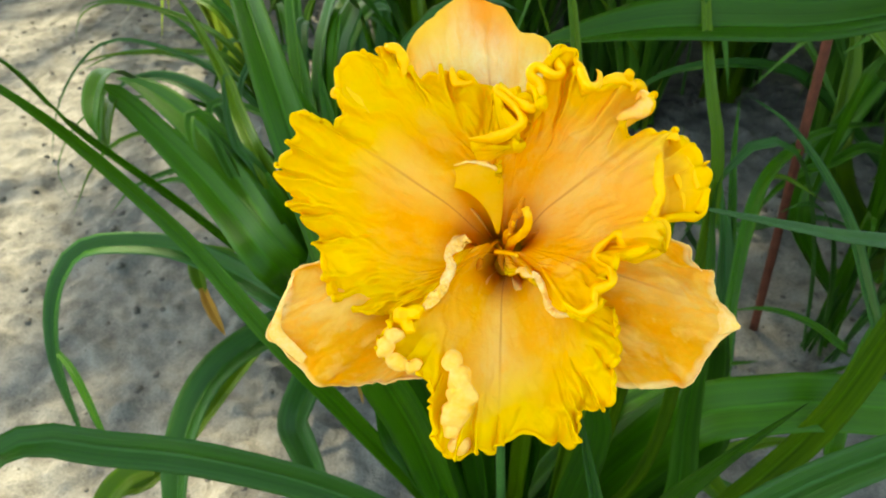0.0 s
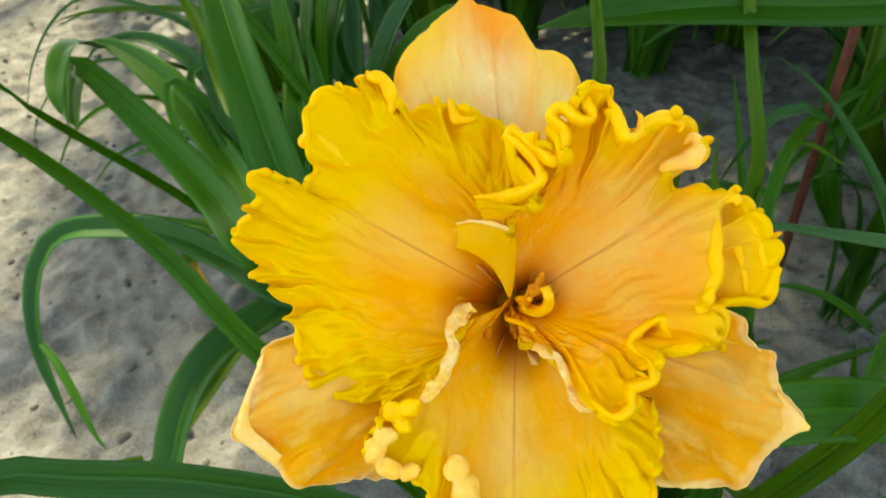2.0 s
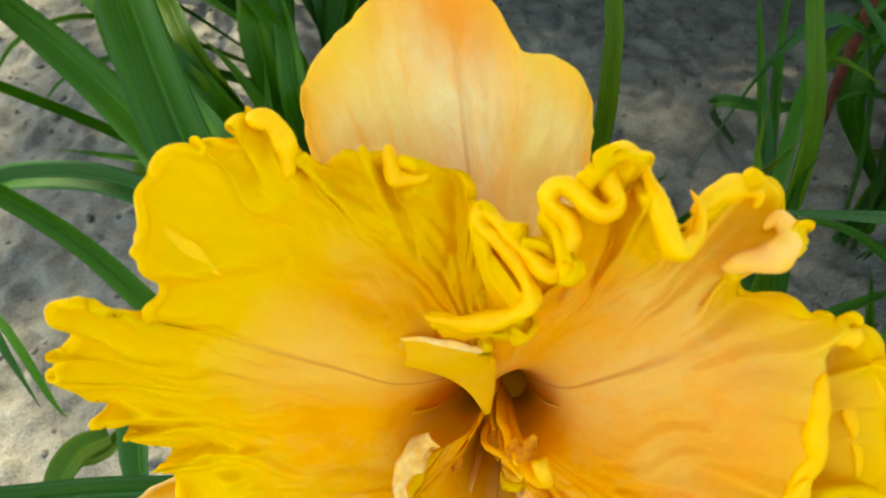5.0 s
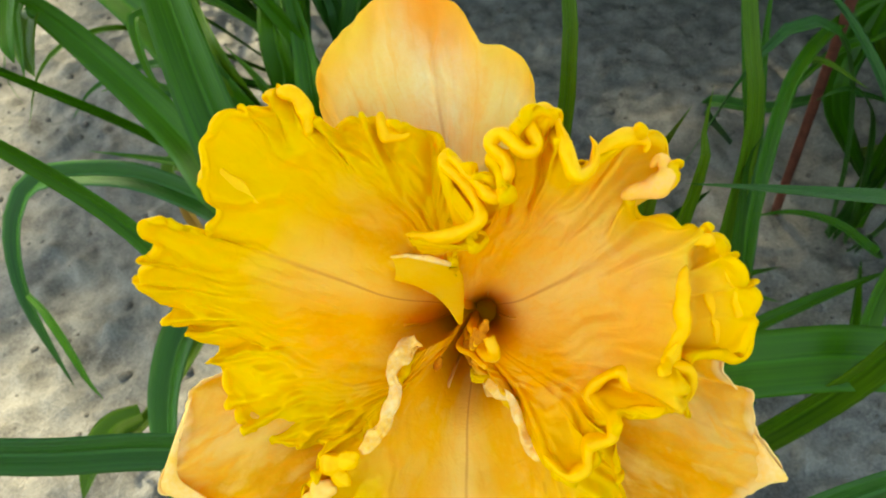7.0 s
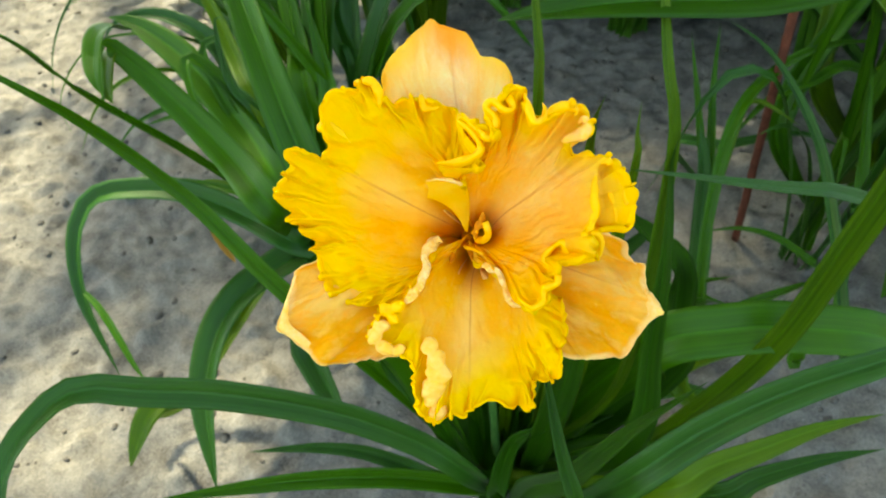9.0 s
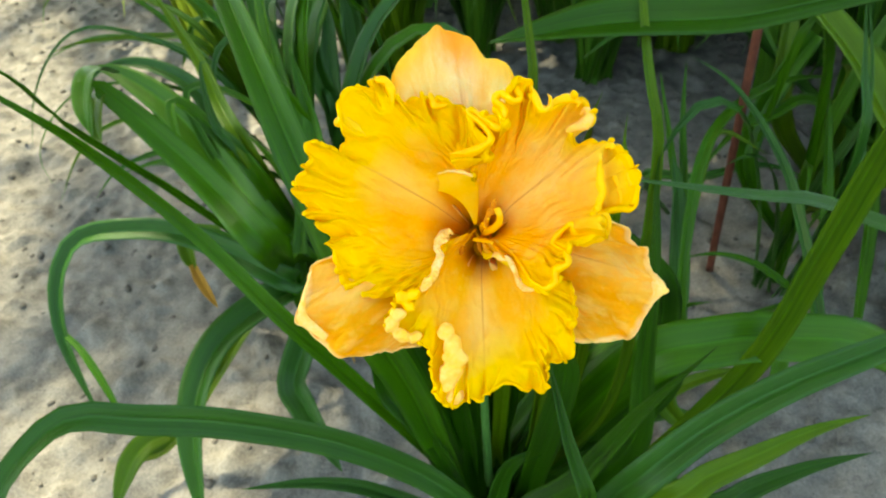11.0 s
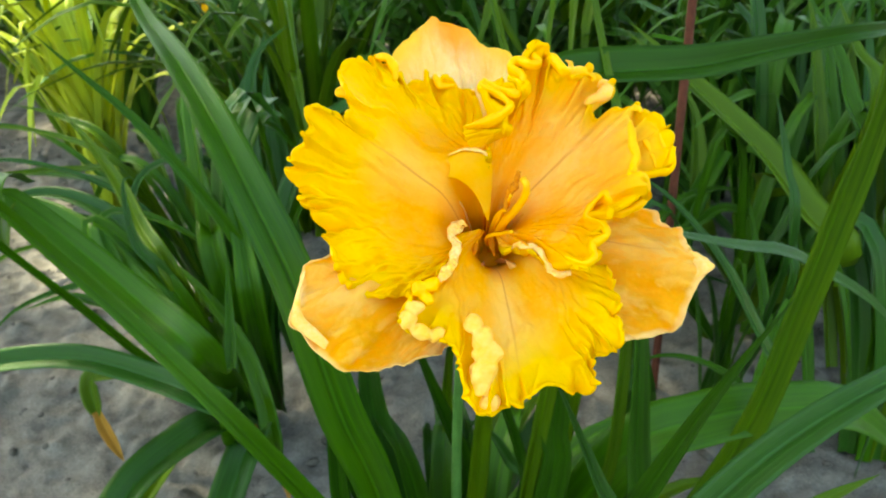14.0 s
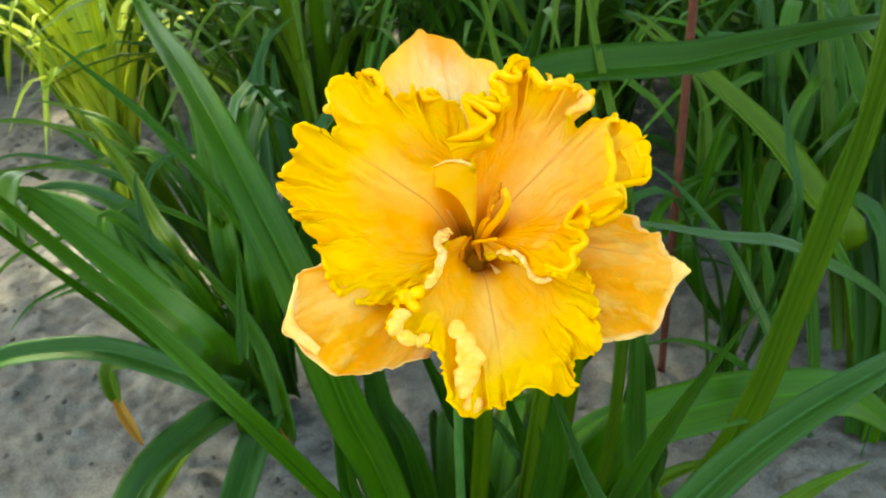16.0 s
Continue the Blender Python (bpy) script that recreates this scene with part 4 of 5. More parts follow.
# stamens, pistil
stamens = [([(0.44, 0.54, -2.8), (0.78, 0.5, 0.4), (1.15, 0.38, 2.2), (1.46, 0.52, 3.2), (1.5, 0.82, 3.7), (1.4, 1.1, 3.7)], 0.15, None),
           ([(0.4, 0.8, -2.8), (0.6, 0.72, 0.4), (0.85, 0.75, 1.9), (0.96, 0.78, 2.9)], 0.07, [(0.96, 0.78, 2.9), (1.17, 1.13, 3.2), (1.37, 1.53, 3.55)]),
           ([(0.36, 0.86, -2.8), (0.5, 0.85, 0.2), (0.7, 0.8, 1.2), (0.76, 0.51, 2)], 0.08, [(0.76, 0.51, 2), (0.89, 0.89, 2.4), (0.99, 1.22, 2.8)]),
           ([(0.3, 0.7, -2.8), (0.2, 0.55, -1.2), (0.29, 0.36, -0.4)], 0.06, [(0.29, 0.36, -0.4), (0.27, -0.08, -0.6), (0.33, -0.55, -0.75)]),
           ([(0.42, 0.6, -2.8), (0.06, 0.22, -0.2), (0.56, 0.03, 0.5), (1, -0.21, 1.2)], 0.08, None),
           ([(0.2, 0.85, -2.8), (0.05, 0.75, -0.8), (-0.52, -0.04, 0)], 0.05, [(-0.52, -0.06, 0.05), (-0.62, -0.32, 0), (-0.71, -0.57, -0.1)])]
for path, thickness, tip in stamens:
    cm = [tuple(v / 100 for v in q) for q in path]
    f = put("filament", tube(cm, [thickness / 80, thickness / 75, thickness / 95], FILAMENT, "filament", sides=8, count=22), bloom, "curved golden filament")
    if tip:
        frill("anther", tip, [0.08, 0.15, 0.13, 0.08], ANTHER, f, "rust-brown pollen-covered anther", seed=len(tip) + int(100 * thickness), lump=0.35, pitch=0.3, count=30, sides=12)

# floral tube, ovary, stalk
foot_local = BLOOM.inverted()
put("flower_tube", tube([(0.002, 0.006, -0.029), (0.003, 0.0, -0.045), (0.004, -0.010, -0.066)], [0.011, 0.007, 0.005], FILAMENT, "flower_tube"), bloom, "yellow-green tube behind the flower")
way = [foot_local @ Vector(q) for q in ((0.0855, 0.345, 0.548), (0.0865, 0.385, 0.48), (0.086, 0.425, 0.34), (0.086, 0.445, 0.17), tuple(FOOT - Vector((0, 0, 0.02))))]
put("flower_stalk", tube(way, [0.0032, 0.0036, 0.0042, 0.005, 0.006], STEM, "flower_stalk", count=30), bloom, "smooth green flower stalk")


# ---- plants ----
plant = empty("daylily_plant", FOOT, "main daylily clump with long arching green strap leaves", "daylily plant")
right = empty("daylily_plant", (0.70, 0.66, 0.0), "daylily clump with leaves reaching across the bed", "daylily plant")
fan = empty("daylily_plant", (0.384, 0.70, 0.0), "young daylily fan with narrow arching leaves", "daylily plant")
fan2 = empty("daylily_plant", (0.56, 0.80, 0.0), "young daylily fan with narrow arching leaves", "daylily plant")
back = empty("daylily_plant", (0.72, 0.98, 0.0), "tall dense daylily clump beside the stake", "daylily plant")
left = empty("daylily_plant", (-0.17, 0.89, 0.0), "daylily clump with broad arching leaves", "daylily plant")
far_left = empty("daylily_plant", (-0.25, 1.22, 0.0), "daylily clump with thin drooping leaf tips", "daylily plant")
leaf(plant, [(0.070, 0.440, 0.000), (0.040, 0.430, 0.150), (-0.030, 0.430, 0.300), (-0.088, 0.431, 0.415), (-0.136, 0.462, 0.465), (-0.169, 0.467, 0.514), (-0.194, 0.457, 0.567), (-0.207, 0.435, 0.611), (-0.250, 0.430, 0.660)], 0.0200, seed=101)
leaf(plant, [(0.080, 0.440, 0.000), (0.058, 0.391, 0.142), (0.016, 0.395, 0.199), (-0.055, 0.388, 0.274), (-0.137, 0.368, 0.344), (-0.190, 0.349, 0.382), (-0.227, 0.336, 0.409), (-0.246, 0.307, 0.410), (-0.257, 0.267, 0.404), (-0.262, 0.210, 0.330)], 0.0290, mat=LEAF_BLUE, seed=102, blunt=4.0, count=48, fold=26)
leaf(plant, [(0.110, 0.440, 0.000), (0.140, 0.330, 0.200), (0.183, 0.278, 0.366), (0.217, 0.291, 0.390), (0.252, 0.301, 0.412), (0.297, 0.310, 0.434), (0.341, 0.315, 0.452), (0.450, 0.350, 0.460)], 0.0310, mat=LEAF_BLUE, seed=103, blunt=4.0, fold=34)
leaf(plant, [(0.200, 0.460, 0.000), (0.250, 0.420, 0.150), (0.314, 0.419, 0.275), (0.336, 0.416, 0.355), (0.345, 0.414, 0.425), (0.351, 0.409, 0.489), (0.354, 0.405, 0.537), (0.355, 0.399, 0.580), (0.348, 0.385, 0.671), (0.370, 0.420, 0.860)], 0.0280, mat=LEAF_LIGHT, seed=104, blunt=5.0, fold=30)
leaf(plant, [(0.105, 0.420, 0.000), (0.120, 0.340, 0.220), (0.140, 0.268, 0.390), (0.152, 0.240, 0.480), (0.163, 0.222, 0.545), (0.179, 0.206, 0.605)], 0.0270, mat=LEAF_SHADED, seed=105, face=(-0.8, -0.55, 0.1), fold=30, blunt=1.7)
leaf(plant, [(0.130, 0.470, 0.000), (0.180, 0.460, 0.170), (0.242, 0.436, 0.309), (0.285, 0.436, 0.320), (0.327, 0.435, 0.328), (0.378, 0.429, 0.328), (0.428, 0.423, 0.322), (0.560, 0.450, 0.200)], 0.0500, mat=LEAF, seed=106, blunt=3.5, fold=18)
leaf(plant, [(0.110, 0.450, 0.000), (0.223, 0.318, 0.258), (0.263, 0.326, 0.282), (0.305, 0.332, 0.303), (0.345, 0.339, 0.322), (0.392, 0.342, 0.337)], 0.0340, mat=LEAF_LIGHT, seed=107, fold=24)
leaf(plant, [(0.130, 0.440, 0.000), (0.266, 0.323, 0.234), (0.309, 0.333, 0.246), (0.365, 0.343, 0.260), (0.418, 0.348, 0.268)], 0.0300, mat=LEAF_SHADED, seed=108, fold=24)
leaf(plant, [(0.160, 0.500, 0.100), (0.270, 0.506, 0.173), (0.289, 0.479, 0.157), (0.309, 0.455, 0.150), (0.333, 0.433, 0.151)], 0.0369, mat=LEAF_LIGHT, seed=109)
leaf(plant, [(0.140, 0.460, 0.000), (0.209, 0.372, 0.246), (0.218, 0.390, 0.363), (0.222, 0.415, 0.462), (0.221, 0.438, 0.523), (0.222, 0.432, 0.545)], 0.0400, mat=LEAF_SHADED, seed=110, blunt=1.0, fold=30)
leaf(plant, [(0.150, 0.450, 0.100), (0.200, 0.400, 0.300), (0.221, 0.438, 0.523), (0.213, 0.451, 0.580), (0.212, 0.478, 0.609), (0.213, 0.514, 0.648), (0.214, 0.559, 0.704), (0.218, 0.615, 0.760)], 0.0110, mat=LEAF_LIGHT, seed=201, blunt=2.0, fold=24)
leaf(plant, [(0.090, 0.470, 0.000), (0.110, 0.440, 0.350), (0.126, 0.401, 0.607), (0.126, 0.425, 0.636), (0.125, 0.447, 0.660), (0.123, 0.475, 0.690), (0.118, 0.530, 0.760)], 0.0200, mat=LEAF_LIGHT, seed=111, blunt=1.0)
leaf(plant, [(0.060, 0.450, 0.000), (0.023, 0.401, 0.319), (0.002, 0.385, 0.425), (-0.015, 0.398, 0.523), (-0.030, 0.419, 0.558), (-0.051, 0.463, 0.594), (-0.085, 0.542, 0.629), (-0.130, 0.650, 0.655), (-0.160, 0.740, 0.700)], 0.0360, mat=LEAF, seed=112, fold=32)
leaf(plant, [(0.090, 0.460, 0.000), (0.154, 0.442, 0.232), (0.148, 0.450, 0.274), (0.142, 0.457, 0.310), (0.090, 0.440, 0.500)], 0.0141, mat=LEAF_SHADED, seed=113)
leaf(plant, [(0.075, 0.470, 0.000), (0.115, 0.482, 0.193), (0.105, 0.479, 0.228), (0.101, 0.475, 0.279), (0.087, 0.471, 0.321), (0.050, 0.420, 0.480)], 0.0211, mat=LEAF_SHADED, seed=114)
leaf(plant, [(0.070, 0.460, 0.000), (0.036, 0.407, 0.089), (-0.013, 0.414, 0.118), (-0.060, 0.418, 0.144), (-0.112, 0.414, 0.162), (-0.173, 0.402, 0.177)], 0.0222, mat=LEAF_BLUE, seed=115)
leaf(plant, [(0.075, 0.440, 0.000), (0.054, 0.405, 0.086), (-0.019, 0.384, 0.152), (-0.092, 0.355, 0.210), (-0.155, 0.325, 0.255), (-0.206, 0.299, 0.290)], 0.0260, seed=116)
leaf(plant, [(0.090, 0.450, 0.000), (0.086, 0.401, 0.079), (0.100, 0.412, 0.149), (0.118, 0.414, 0.182), (0.151, 0.404, 0.212)], 0.0266, mat=LEAF_SHADED, seed=117)
leaf(plant, [(0.075, 0.460, 0.000), (0.057, 0.414, 0.122), (0.034, 0.412, 0.213), (0.006, 0.422, 0.272), (-0.009, 0.434, 0.292), (0.000, 0.440, 0.500)], 0.0222, mat=LEAF_SHADED, seed=118)
leaf(plant, [(0.130, 0.420, 0.200), (0.147, 0.350, 0.560), (0.150, 0.356, 0.604), (0.149, 0.335, 0.640), (0.152, 0.331, 0.654)], 0.0150, mat=LEAF_LIGHT, seed=119)
leaf(plant, [(0.160, 0.460, 0.100), (0.190, 0.418, 0.512), (0.191, 0.424, 0.552), (0.194, 0.433, 0.576)], 0.0170, mat=LEAF_LIGHT, seed=120)
leaf(right, [(0.660, 0.620, 0.000), (0.560, 0.530, 0.300), (0.374, 0.451, 0.462), (0.334, 0.445, 0.480), (0.310, 0.439, 0.488), (0.265, 0.429, 0.506), (0.221, 0.419, 0.524), (0.183, 0.409, 0.540)], 0.0180, mat=LEAF_BLUE, seed=121, fold=16)
leaf(right, [(0.620, 0.600, 0.600), (0.415, 0.478, 0.632), (0.363, 0.479, 0.627), (0.322, 0.479, 0.622), (0.273, 0.480, 0.615), (0.223, 0.487, 0.614), (0.184, 0.493, 0.612), (0.144, 0.497, 0.606), (0.104, 0.501, 0.600)], 0.0500, mat=LEAF_SHADED, seed=122, base=0.06, blunt=5.0, roll=(75, -15), swell=0.85, fold=30)
leaf(fan, [(0.363, 0.650, 0.063), (0.360, 0.725, 0.212), (0.349, 0.778, 0.305), (0.339, 0.829, 0.384)], 0.0155, seed=123)
leaf(fan, [(0.364, 0.644, 0.070), (0.367, 0.747, 0.240), (0.368, 0.802, 0.329), (0.374, 0.839, 0.391)], 0.0155, seed=124)
leaf(fan, [(0.336, 0.604, 0.077), (0.347, 0.664, 0.173), (0.350, 0.721, 0.263), (0.345, 0.750, 0.310)], 0.0335, mat=LEAF_BLUE, seed=125)
leaf(fan, [(0.339, 0.603, 0.142), (0.347, 0.661, 0.227), (0.388, 0.761, 0.307), (0.455, 0.829, 0.329), (0.536, 0.883, 0.322), (0.636, 0.937, 0.290)], 0.0182, seed=126)
leaf(fan, [(0.360, 0.701, 0.165), (0.390, 0.760, 0.265), (0.414, 0.787, 0.311), (0.466, 0.751, 0.297)], 0.0140, mat=LEAF_LIGHT, seed=127)
leaf(fan2, [(0.423, 0.448, 0.250), (0.447, 0.537, 0.262), (0.460, 0.618, 0.280), (0.467, 0.701, 0.306), (0.451, 0.779, 0.339), (0.426, 0.828, 0.364), (0.390, 0.859, 0.382)], 0.0168, mat=LEAF_BLUE, seed=128)
leaf(fan2, [(0.522, 0.628, 0.107), (0.544, 0.720, 0.225), (0.550, 0.774, 0.295), (0.554, 0.814, 0.347)], 0.0194, seed=129)
leaf(fan2, [(0.580, 0.800, 0.000), (0.493, 0.660, 0.148), (0.451, 0.681, 0.175), (0.400, 0.686, 0.193), (0.349, 0.676, 0.199)], 0.0156, seed=130)
leaf(back, [(0.620, 0.950, 0.000), (0.621, 0.706, 0.282), (0.595, 0.747, 0.341), (0.555, 0.793, 0.406), (0.475, 0.857, 0.491), (0.407, 0.911, 0.562)], 0.0600, mat=LEAF_LIGHT, seed=131)
leaf(back, [(0.550, 0.780, 0.000), (0.526, 0.660, 0.283), (0.533, 0.682, 0.348), (0.532, 0.711, 0.429), (0.519, 0.739, 0.503)], 0.0145, mat=LEAF_BLUE, seed=132)
leaf(back, [(0.619, 0.681, 0.054), (0.619, 0.740, 0.198), (0.614, 0.791, 0.321)], 0.0232, seed=133)
leaf(back, [(0.660, 0.713, 0.113), (0.668, 0.791, 0.270), (0.678, 0.907, 0.503), (0.676, 0.950, 0.589)], 0.0300, mat=LEAF_LIGHT, seed=134)
leaf(back, [(0.704, 0.734, 0.099), (0.710, 0.811, 0.253), (0.716, 0.921, 0.473), (0.722, 0.975, 0.582)], 0.0300, seed=135)
leaf(back, [(0.749, 0.755, 0.085), (0.765, 0.829, 0.236), (0.791, 0.928, 0.440), (0.805, 0.994, 0.573)], 0.0300, mat=LEAF_BLUE, seed=136)
leaf(back, [(0.795, 0.776, 0.072), (0.794, 0.851, 0.220), (0.791, 0.981, 0.475), (0.811, 1.026, 0.568)], 0.0300, mat=LEAF_LIGHT, seed=137)
leaf(back, [(0.833, 0.798, 0.059), (0.847, 0.869, 0.203), (0.871, 0.987, 0.441), (0.899, 1.043, 0.559)], 0.0300, seed=138)
leaf(back, [(0.794, 0.834, 0.051), (0.781, 0.908, 0.191), (0.752, 1.026, 0.415), (0.793, 1.094, 0.560)], 0.0300, mat=LEAF_BLUE, seed=139)
leaf(back, [(0.847, 0.855, 0.038), (0.866, 0.920, 0.172), (0.905, 1.056, 0.447), (0.949, 1.100, 0.547)], 0.0300, mat=LEAF_LIGHT, seed=140)
leaf(back, [(0.812, 0.890, 0.031), (0.830, 0.954, 0.159), (0.866, 1.081, 0.417), (0.923, 1.137, 0.544)], 0.0300, seed=141)
leaf(left, [(-0.170, 0.900, 0.000), (-0.133, 0.600, 0.333), (-0.186, 0.652, 0.364), (-0.242, 0.697, 0.404), (-0.299, 0.729, 0.453), (-0.328, 0.737, 0.477), (-0.320, 0.702, 0.458), (-0.310, 0.664, 0.440)], 0.0460, seed=142, blunt=3.0, fold=24)
leaf(left, [(-0.170, 0.920, 0.000), (-0.194, 0.788, 0.199), (-0.259, 0.865, 0.258), (-0.343, 0.946, 0.320), (-0.421, 0.994, 0.357), (-0.465, 1.006, 0.365)], 0.0550, seed=143, blunt=5.0, fold=24)
leaf(left, [(-0.160, 0.870, 0.000), (-0.132, 0.629, 0.249), (-0.195, 0.659, 0.270), (-0.274, 0.688, 0.291), (-0.339, 0.695, 0.295), (-0.402, 0.692, 0.290), (-0.428, 0.658, 0.255), (-0.427, 0.610, 0.203), (-0.403, 0.566, 0.153), (-0.385, 0.537, 0.121)], 0.0360, mat=LEAF_BLUE, seed=144, blunt=3.2)
leaf(left, [(-0.150, 0.860, 0.000), (-0.161, 0.693, 0.171), (-0.201, 0.642, 0.186), (-0.232, 0.589, 0.190), (-0.246, 0.533, 0.180), (-0.243, 0.469, 0.161), (-0.220, 0.384, 0.124)], 0.0500, mat=LEAF_BLUE, seed=145, blunt=4.0)
leaf(left, [(-0.130, 0.850, 0.000), (-0.120, 0.720, 0.140), (-0.161, 0.609, 0.095), (-0.150, 0.578, 0.087), (-0.128, 0.540, 0.078), (-0.091, 0.482, 0.064)], 0.0500, mat=LEAF_BLUE, seed=146, blunt=5.0)
leaf(left, [(-0.160, 0.900, 0.000), (-0.110, 0.846, 0.226), (-0.119, 0.842, 0.328), (-0.164, 0.840, 0.429), (-0.208, 0.843, 0.504), (-0.253, 0.848, 0.558), (-0.297, 0.858, 0.608)], 0.0223, seed=147)
leaf(left, [(-0.150, 0.880, 0.000), (-0.230, 0.787, 0.186), (-0.273, 0.716, 0.334), (-0.295, 0.645, 0.451), (-0.297, 0.598, 0.528), (-0.294, 0.559, 0.584), (-0.340, 0.550, 0.620)], 0.0127, seed=148)
leaf(left, [(-0.150, 0.890, 0.000), (-0.131, 0.774, 0.131), (-0.197, 0.822, 0.193), (-0.250, 0.859, 0.241), (-0.287, 0.894, 0.288), (-0.308, 0.930, 0.340), (-0.300, 0.938, 0.356), (-0.248, 0.928, 0.350), (-0.178, 0.897, 0.318), (-0.118, 0.857, 0.266)], 0.0197, seed=149)
leaf(left, [(-0.120, 0.950, 0.000), (-0.100, 0.950, 0.300), (-0.137, 1.008, 0.313), (-0.175, 1.038, 0.377), (-0.213, 1.040, 0.385), (-0.253, 1.035, 0.380), (-0.280, 1.016, 0.355), (-0.281, 0.972, 0.305), (-0.261, 0.936, 0.267)], 0.0228, mat=LEAF_BLUE, seed=150)
leaf(left, [(-0.170, 0.920, 0.000), (-0.150, 0.807, 0.084), (-0.155, 0.867, 0.180), (-0.162, 0.924, 0.269), (-0.188, 0.984, 0.358)], 0.0350, seed=151)
leaf(left, [(-0.170, 0.900, 0.000), (-0.136, 0.796, 0.070), (-0.170, 0.833, 0.149), (-0.223, 0.858, 0.199), (-0.291, 0.876, 0.235), (-0.366, 0.891, 0.266)], 0.0202, mat=LEAF_BLUE, seed=152)
leaf(left, [(-0.160, 0.890, 0.000), (-0.154, 0.774, 0.126), (-0.221, 0.791, 0.164), (-0.287, 0.804, 0.195), (-0.353, 0.809, 0.211), (-0.418, 0.812, 0.224)], 0.0176, seed=153)
leaf(left, [(-0.140, 0.860, 0.000), (-0.141, 0.678, 0.166), (-0.132, 0.742, 0.269), (-0.129, 0.789, 0.344)], 0.0284, seed=154)
leaf(left, [(-0.150, 0.870, 0.000), (-0.101, 0.700, 0.115), (-0.125, 0.782, 0.202), (-0.183, 0.854, 0.270), (-0.232, 0.897, 0.304)], 0.0296, seed=155)
leaf(left, [(-0.080, 1.150, 0.000), (-0.093, 1.152, 0.268), (-0.095, 1.204, 0.350), (-0.092, 1.275, 0.464)], 0.0325, mat=LEAF_BLUE, seed=156)
leaf(left, [(-0.120, 1.180, 0.000), (-0.174, 1.249, 0.311), (-0.151, 1.271, 0.383), (-0.108, 1.290, 0.462), (-0.085, 1.304, 0.513)], 0.0448, mat=LEAF_BLUE, seed=157)
leaf(left, [(-0.120, 0.920, 0.000), (-0.109, 0.797, 0.267), (-0.116, 0.839, 0.337), (-0.134, 0.893, 0.428)], 0.0443, seed=158)
leaf(far_left, [(-0.250, 1.220, 0.000), (-0.296, 1.049, 0.320), (-0.400, 1.115, 0.346), (-0.527, 1.167, 0.338), (-0.648, 1.197, 0.291)], 0.0166, seed=159)
leaf(far_left, [(-0.250, 1.250, 0.000), (-0.308, 1.129, 0.322), (-0.415, 1.189, 0.383), (-0.544, 1.218, 0.406), (-0.606, 1.209, 0.388), (-0.615, 1.188, 0.352)], 0.0151, mat=LEAF_LIGHT, seed=160)
leaf(far_left, [(-0.250, 1.200, 0.000), (-0.308, 0.988, 0.305), (-0.406, 1.013, 0.327), (-0.496, 1.017, 0.324), (-0.554, 0.996, 0.289), (-0.586, 0.965, 0.238), (-0.569, 0.942, 0.196)], 0.0077, seed=161)
leaf(far_left, [(-0.250, 1.200, 0.000), (-0.342, 0.965, 0.280), (-0.396, 0.886, 0.336), (-0.454, 0.866, 0.305), (-0.536, 0.889, 0.206)], 0.0128, mat=LEAF_LIGHT, seed=162)
leaf(far_left, [(-0.220, 1.150, 0.000), (-0.328, 0.978, 0.213), (-0.389, 0.980, 0.224), (-0.468, 0.960, 0.207), (-0.508, 0.931, 0.175)], 0.0193, seed=163)
leaf(far_left, [(-0.300, 1.350, 0.000), (-0.379, 1.306, 0.312), (-0.470, 1.346, 0.374), (-0.553, 1.361, 0.403)], 0.0269, mat=LEAF_LIGHT, seed=164)
leaf(left, [(-0.296, 0.857, 0.149), (-0.324, 0.860, 0.148), (-0.349, 0.862, 0.146), (-0.356, 0.856, 0.133), (-0.354, 0.845, 0.114), (-0.349, 0.834, 0.094)], 0.0300, mat=LEAF_LIGHT, seed=165, blunt=6.0)
leaf(left, [(-0.351, 0.839, 0.103), (-0.344, 0.828, 0.085), (-0.335, 0.817, 0.067), (-0.321, 0.801, 0.040)], 0.0200, mat=LEAF_DRY, seed=166)
leaf(left, [(-0.125, 0.720, 0.141), (-0.109, 0.690, 0.127), (-0.092, 0.662, 0.114), (-0.081, 0.625, 0.093)], 0.0140, mat=LEAF_DRY, seed=167)
leaf(plant, [(0.115, 0.440, 0.000), (0.151, 0.387, 0.324), (0.150, 0.384, 0.380), (0.151, 0.382, 0.419), (0.125, 0.370, 0.520)], 0.0300, mat=LEAF_SHADED, seed=168, fold=20)
leaf(plant, [(0.140, 0.470, 0.000), (0.278, 0.490, 0.183), (0.272, 0.497, 0.261), (0.266, 0.504, 0.333), (0.180, 0.420, 0.500)], 0.0400, mat=LEAF_SHADED, seed=169, fold=26)
leaf(plant, [(0.070, 0.460, 0.000), (0.014, 0.458, 0.277), (-0.002, 0.461, 0.356), (-0.014, 0.462, 0.405), (0.000, 0.380, 0.520)], 0.0360, mat=LEAF_SHADED, seed=170, fold=22)
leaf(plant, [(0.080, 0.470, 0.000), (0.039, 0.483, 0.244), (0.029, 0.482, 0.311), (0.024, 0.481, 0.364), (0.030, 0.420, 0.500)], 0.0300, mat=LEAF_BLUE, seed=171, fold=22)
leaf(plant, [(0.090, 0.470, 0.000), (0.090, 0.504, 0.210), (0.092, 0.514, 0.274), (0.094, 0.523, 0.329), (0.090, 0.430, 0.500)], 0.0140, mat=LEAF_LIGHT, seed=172)
